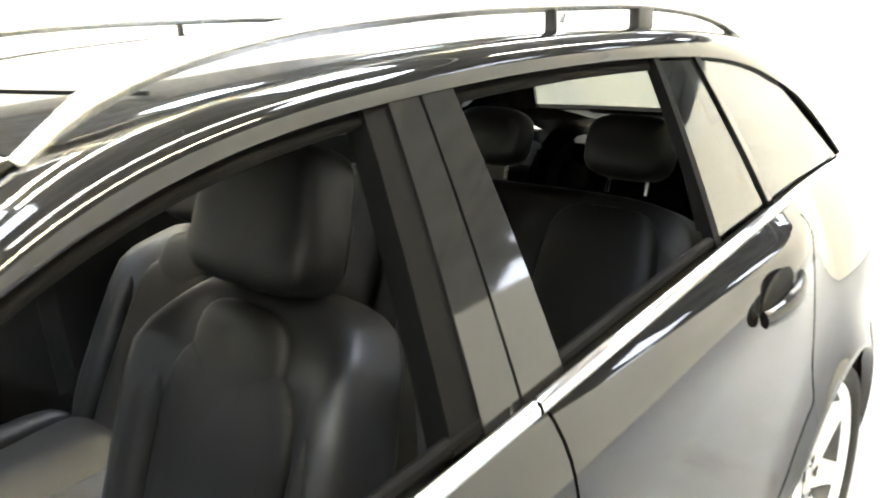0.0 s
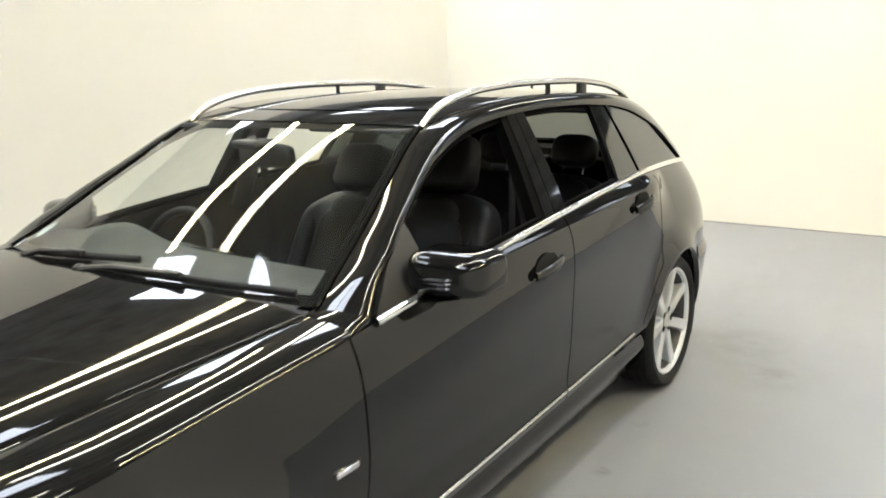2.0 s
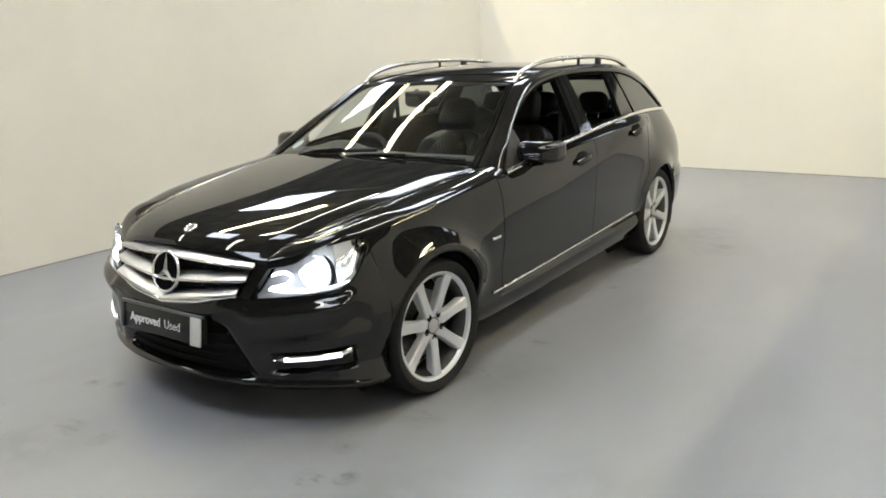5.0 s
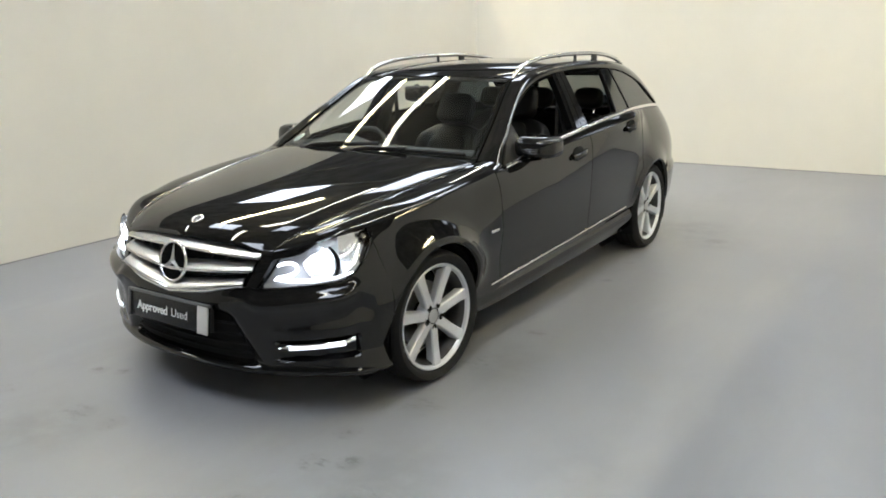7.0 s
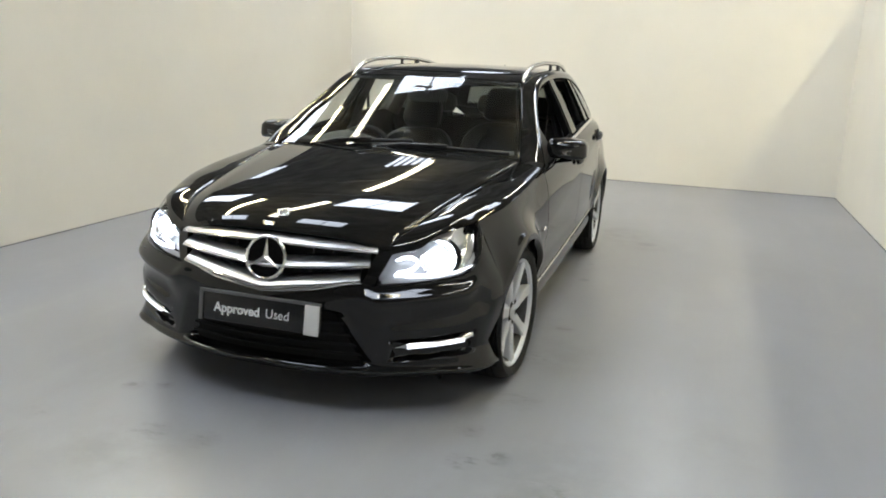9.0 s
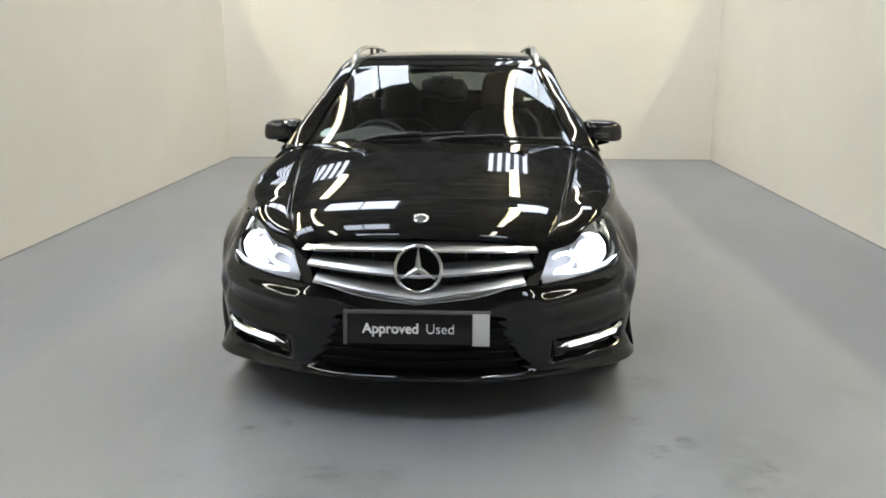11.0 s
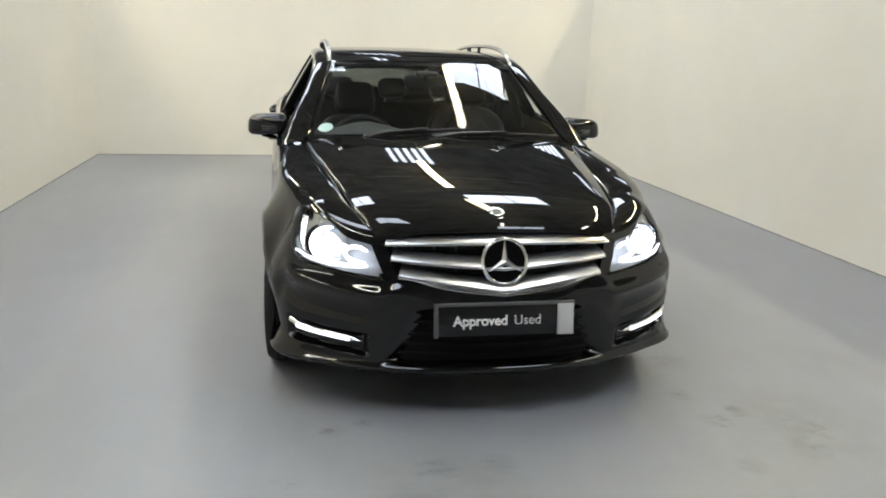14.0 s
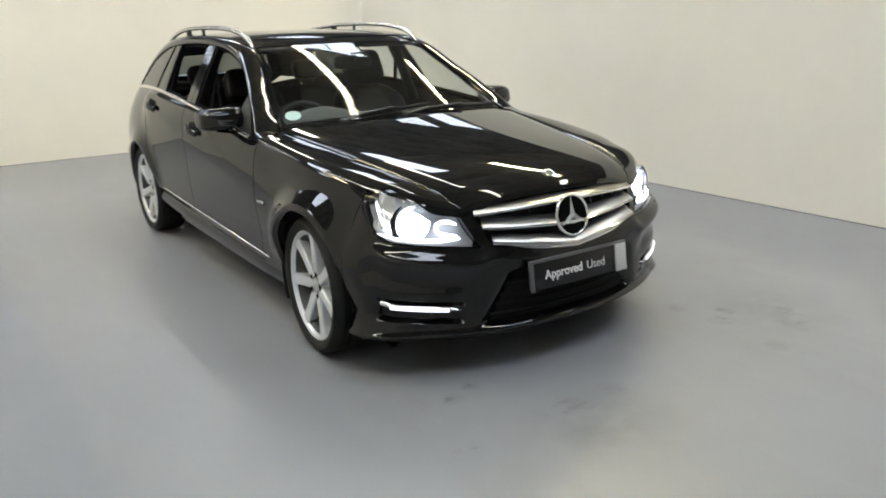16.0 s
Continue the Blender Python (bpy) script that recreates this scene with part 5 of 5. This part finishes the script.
seat(0.352, 1.195, dz=-0.03)
seat(-0.335, 1.45, dz=-0.09, lean=-29)
rb = part("rear_bench", place(blob(0, 0, 0, 0.62, 0.26, 0.09, 0.5, 0.35, 40, 12), pose(0, 2.14, 0.46, 5, 0, 0)), LEATHER, car, "black leather rear bench")
b = blob(0, 0, 0.27, 0.62, 0.08, 0.30, 0.3, 0.2, 60, 20)
part("backrest", place(b, pose(0, 2.42, 0.44, -22, 0, 0)), LEATHER, rb)
for xx in (-0.40, 0.0, 0.40):
    part("back_panel", place(blob(0, -0.06, 0.27, 0.15, 0.045, 0.25, 0.5, 0.4, 24, 12), pose(xx, 2.42, 0.46, -22, 0, 0)), LEATHER, rb)
    h = part("headrest", place(blob(0, -0.02, 0.665, 0.108, 0.052, 0.075, 0.6, 0.5, 24, 12), pose(xx, 2.42, 0.46, -22, 0, 0)), LEATHER_SIDE, rb, "black leather headrest")
    for sx in (-0.05, 0.05):
        part("post", place(tube([(sx, 0, 0.56), (sx, 0, 0.65)], 0.006, 8), pose(xx, 2.42, 0.46, -22, 0, 0)), CHROME, h)
part("cabin_floor", box_bm(-0.74, 0.74, 0.55, 3.35, 0.262, 0.30), CARPET, car)
part("load_floor", box_bm(-0.55, 0.55, 2.50, 3.50, 0.62, 0.66, 0.01), CARPET, car)
for sg in (1, -1):
    part("door_lining", sheet(lambda y, t: Vector((sg * lerp(0.74, 0.775, t), y, lerp(0.30, BELT_Z(y) - 0.004, t))), steps(0.62, 2.5, 20), steps(0, 1, 6)), TRIM, car)
    part("door_lining", sheet(lambda y, t: Vector((sg * lerp(0.60, min(0.77, BELT_X(y) - 0.03), t), y, lerp(0.5, BELT_Z(y) - 0.004, t))), steps(2.45, 3.5, 10), steps(0, 1, 4)), TRIM, car)
    part("armrest", box_bm(sg * 0.66 - 0.05, sg * 0.66 + 0.05, 1.0, 1.5, 0.66, 0.72, 0.02, 3), LEATHER_SIDE, car)
    part("door_pull", tube([(sg * 0.735, 0.96, 0.86), (sg * 0.72, 1.0, 0.875), (sg * 0.735, 1.06, 0.88)], 0.010, 8), CHROME, car)
    # seat belt on the inner pillar
    part("inner_pillar", tube([(sg * 0.735, 1.64, 0.9), (sg * 0.655, 1.66, 1.15), (sg * 0.585, 1.70, 1.315)], [0.055, 0.05, 0.045], 10, flat=(1.0, 0.5), up=(1, 0, 0)), TRIM, car)
    part("inner_pillar", tube([(sg * 0.73, 2.40, 1.0), (sg * 0.65, 2.44, 1.18), (sg * 0.575, 2.46, 1.32)], [0.10, 0.09, 0.07], 10, flat=(1.0, 0.4), up=(1, 0, 0)), TRIM, car)
    b = sheet(lambda t, w: Vector((sg * lerp(0.625, 0.60, t), 1.68 + 0.02 * t + 0.045 * (w - 0.5), lerp(1.20, 0.55, t))), steps(0, 1, 8), [0, 1])
    thick(part("seat_belt", b, CARPET, car), 0.002)
# dashboard
def dash(s, t):
    prof = [(0.47, 0.912), (0.66, 0.946), (0.83, 0.945), (0.93, 0.89), (0.95, 0.74), (0.86, 0.60), (0.80, 0.45)]
    k = t * (len(prof) - 1)
    i = min(int(k), len(prof) - 2)
    y, z = [lerp(p, q, k - i) for p, q in zip(prof[i], prof[i + 1])]
    x = s * lerp(0.60, 0.74, smooth_in(y, 0.45, 0.85))
    y += 0.13 * s * s * (1 - smooth_in(y, 0.46, 0.80))
    z -= 0.03 * s * s * (1 - smooth_in(y, 0.46, 0.80))
    hood = math.exp(-((x + 0.37) / 0.17) ** 2) * math.exp(-((y - 0.82) / 0.10) ** 2)
    return Vector((x, y, z + 0.055 * hood))


bm = sheet(dash, steps(-1, 1, 50), steps(0, 1, 26))
part("dashboard", bm, DASH, car)
part("console", box_bm(-0.11, 0.11, 0.80, 1.62, 0.30, 0.58, 0.03, 3), TRIM, car)
part("centre_armrest", box_bm(-0.068, 0.068, 1.27, 1.62, 0.583, 0.630, 0.02, 4), LEATHER, car)
part("gear_knob", blob(0.0, 1.02, 0.67, 0.026, 0.034, 0.030, 0.8, 0.8, 16, 10), SATIN, car)
part("gear_lever", tube([(0, 1.02, 0.575), (0, 1.02, 0.65)], 0.011), PLASTIC, car)
part("belt_buckle", box_bm(0.101, 0.129, 1.41, 1.445, 0.50, 0.60, 0.006), PLASTIC, car)
part("buckle_button", box_bm(0.104, 0.126, 1.405, 1.435, 0.596, 0.608, 0.003), RED, car, "red release button")
part("centre_screen", box_bm(-0.10, 0.10, 0.86, 0.88, 0.87, 0.94, 0.008), GLOSS_BLACK, car)
sw_m = pose(-0.37, 1.00, 0.83, 65, 0, 0)
b = tube([(0.185 * math.cos(2 * math.pi * k / 40), 0.185 * math.sin(2 * math.pi * k / 40), 0) for k in range(40)], 0.016, 10, closed=True)
sw = part("steering_wheel", place(b, sw_m), LEATHER_SIDE, car, "black leather steering wheel")
part("hub", place(blob(0, 0, -0.02, 0.08, 0.07, 0.03, 0.6, 0.6), sw_m), PLASTIC, sw)
for a in (0, 180, 270):
    part("spoke", place(tube([(0, 0, -0.02), (0.18 * math.cos(radians(a)), 0.18 * math.sin(radians(a)), 0)], 0.02, 8, flat=(1, 0.5)), sw_m), SATIN, sw)
part("steering_column", tube([(-0.37, 1.0, 0.85), (-0.37, 0.85, 0.79)], 0.04), PLASTIC, car)
mir = part("rear_view_mirror", blob(0.0, 1.13, 1.205, 0.125, 0.022, 0.040, 0.5, 0.5, 28, 10), PLASTIC, car, "black interior mirror")
part("stem", tube([(0.0, 1.12, 1.22), (0.0, 1.07, 1.262)], 0.018), PLASTIC, mir)
part("sensor_box", box_bm(-0.06, 0.06, 1.03, 1.13, 1.235, 1.262, 0.012, 3), PLASTIC, mir)
for sx in (-0.33, 0.33):
    part("sun_visor", box_bm(sx - 0.19, sx + 0.19, 1.19, 1.33, 1.282, 1.296, 0.006), LINING, car)
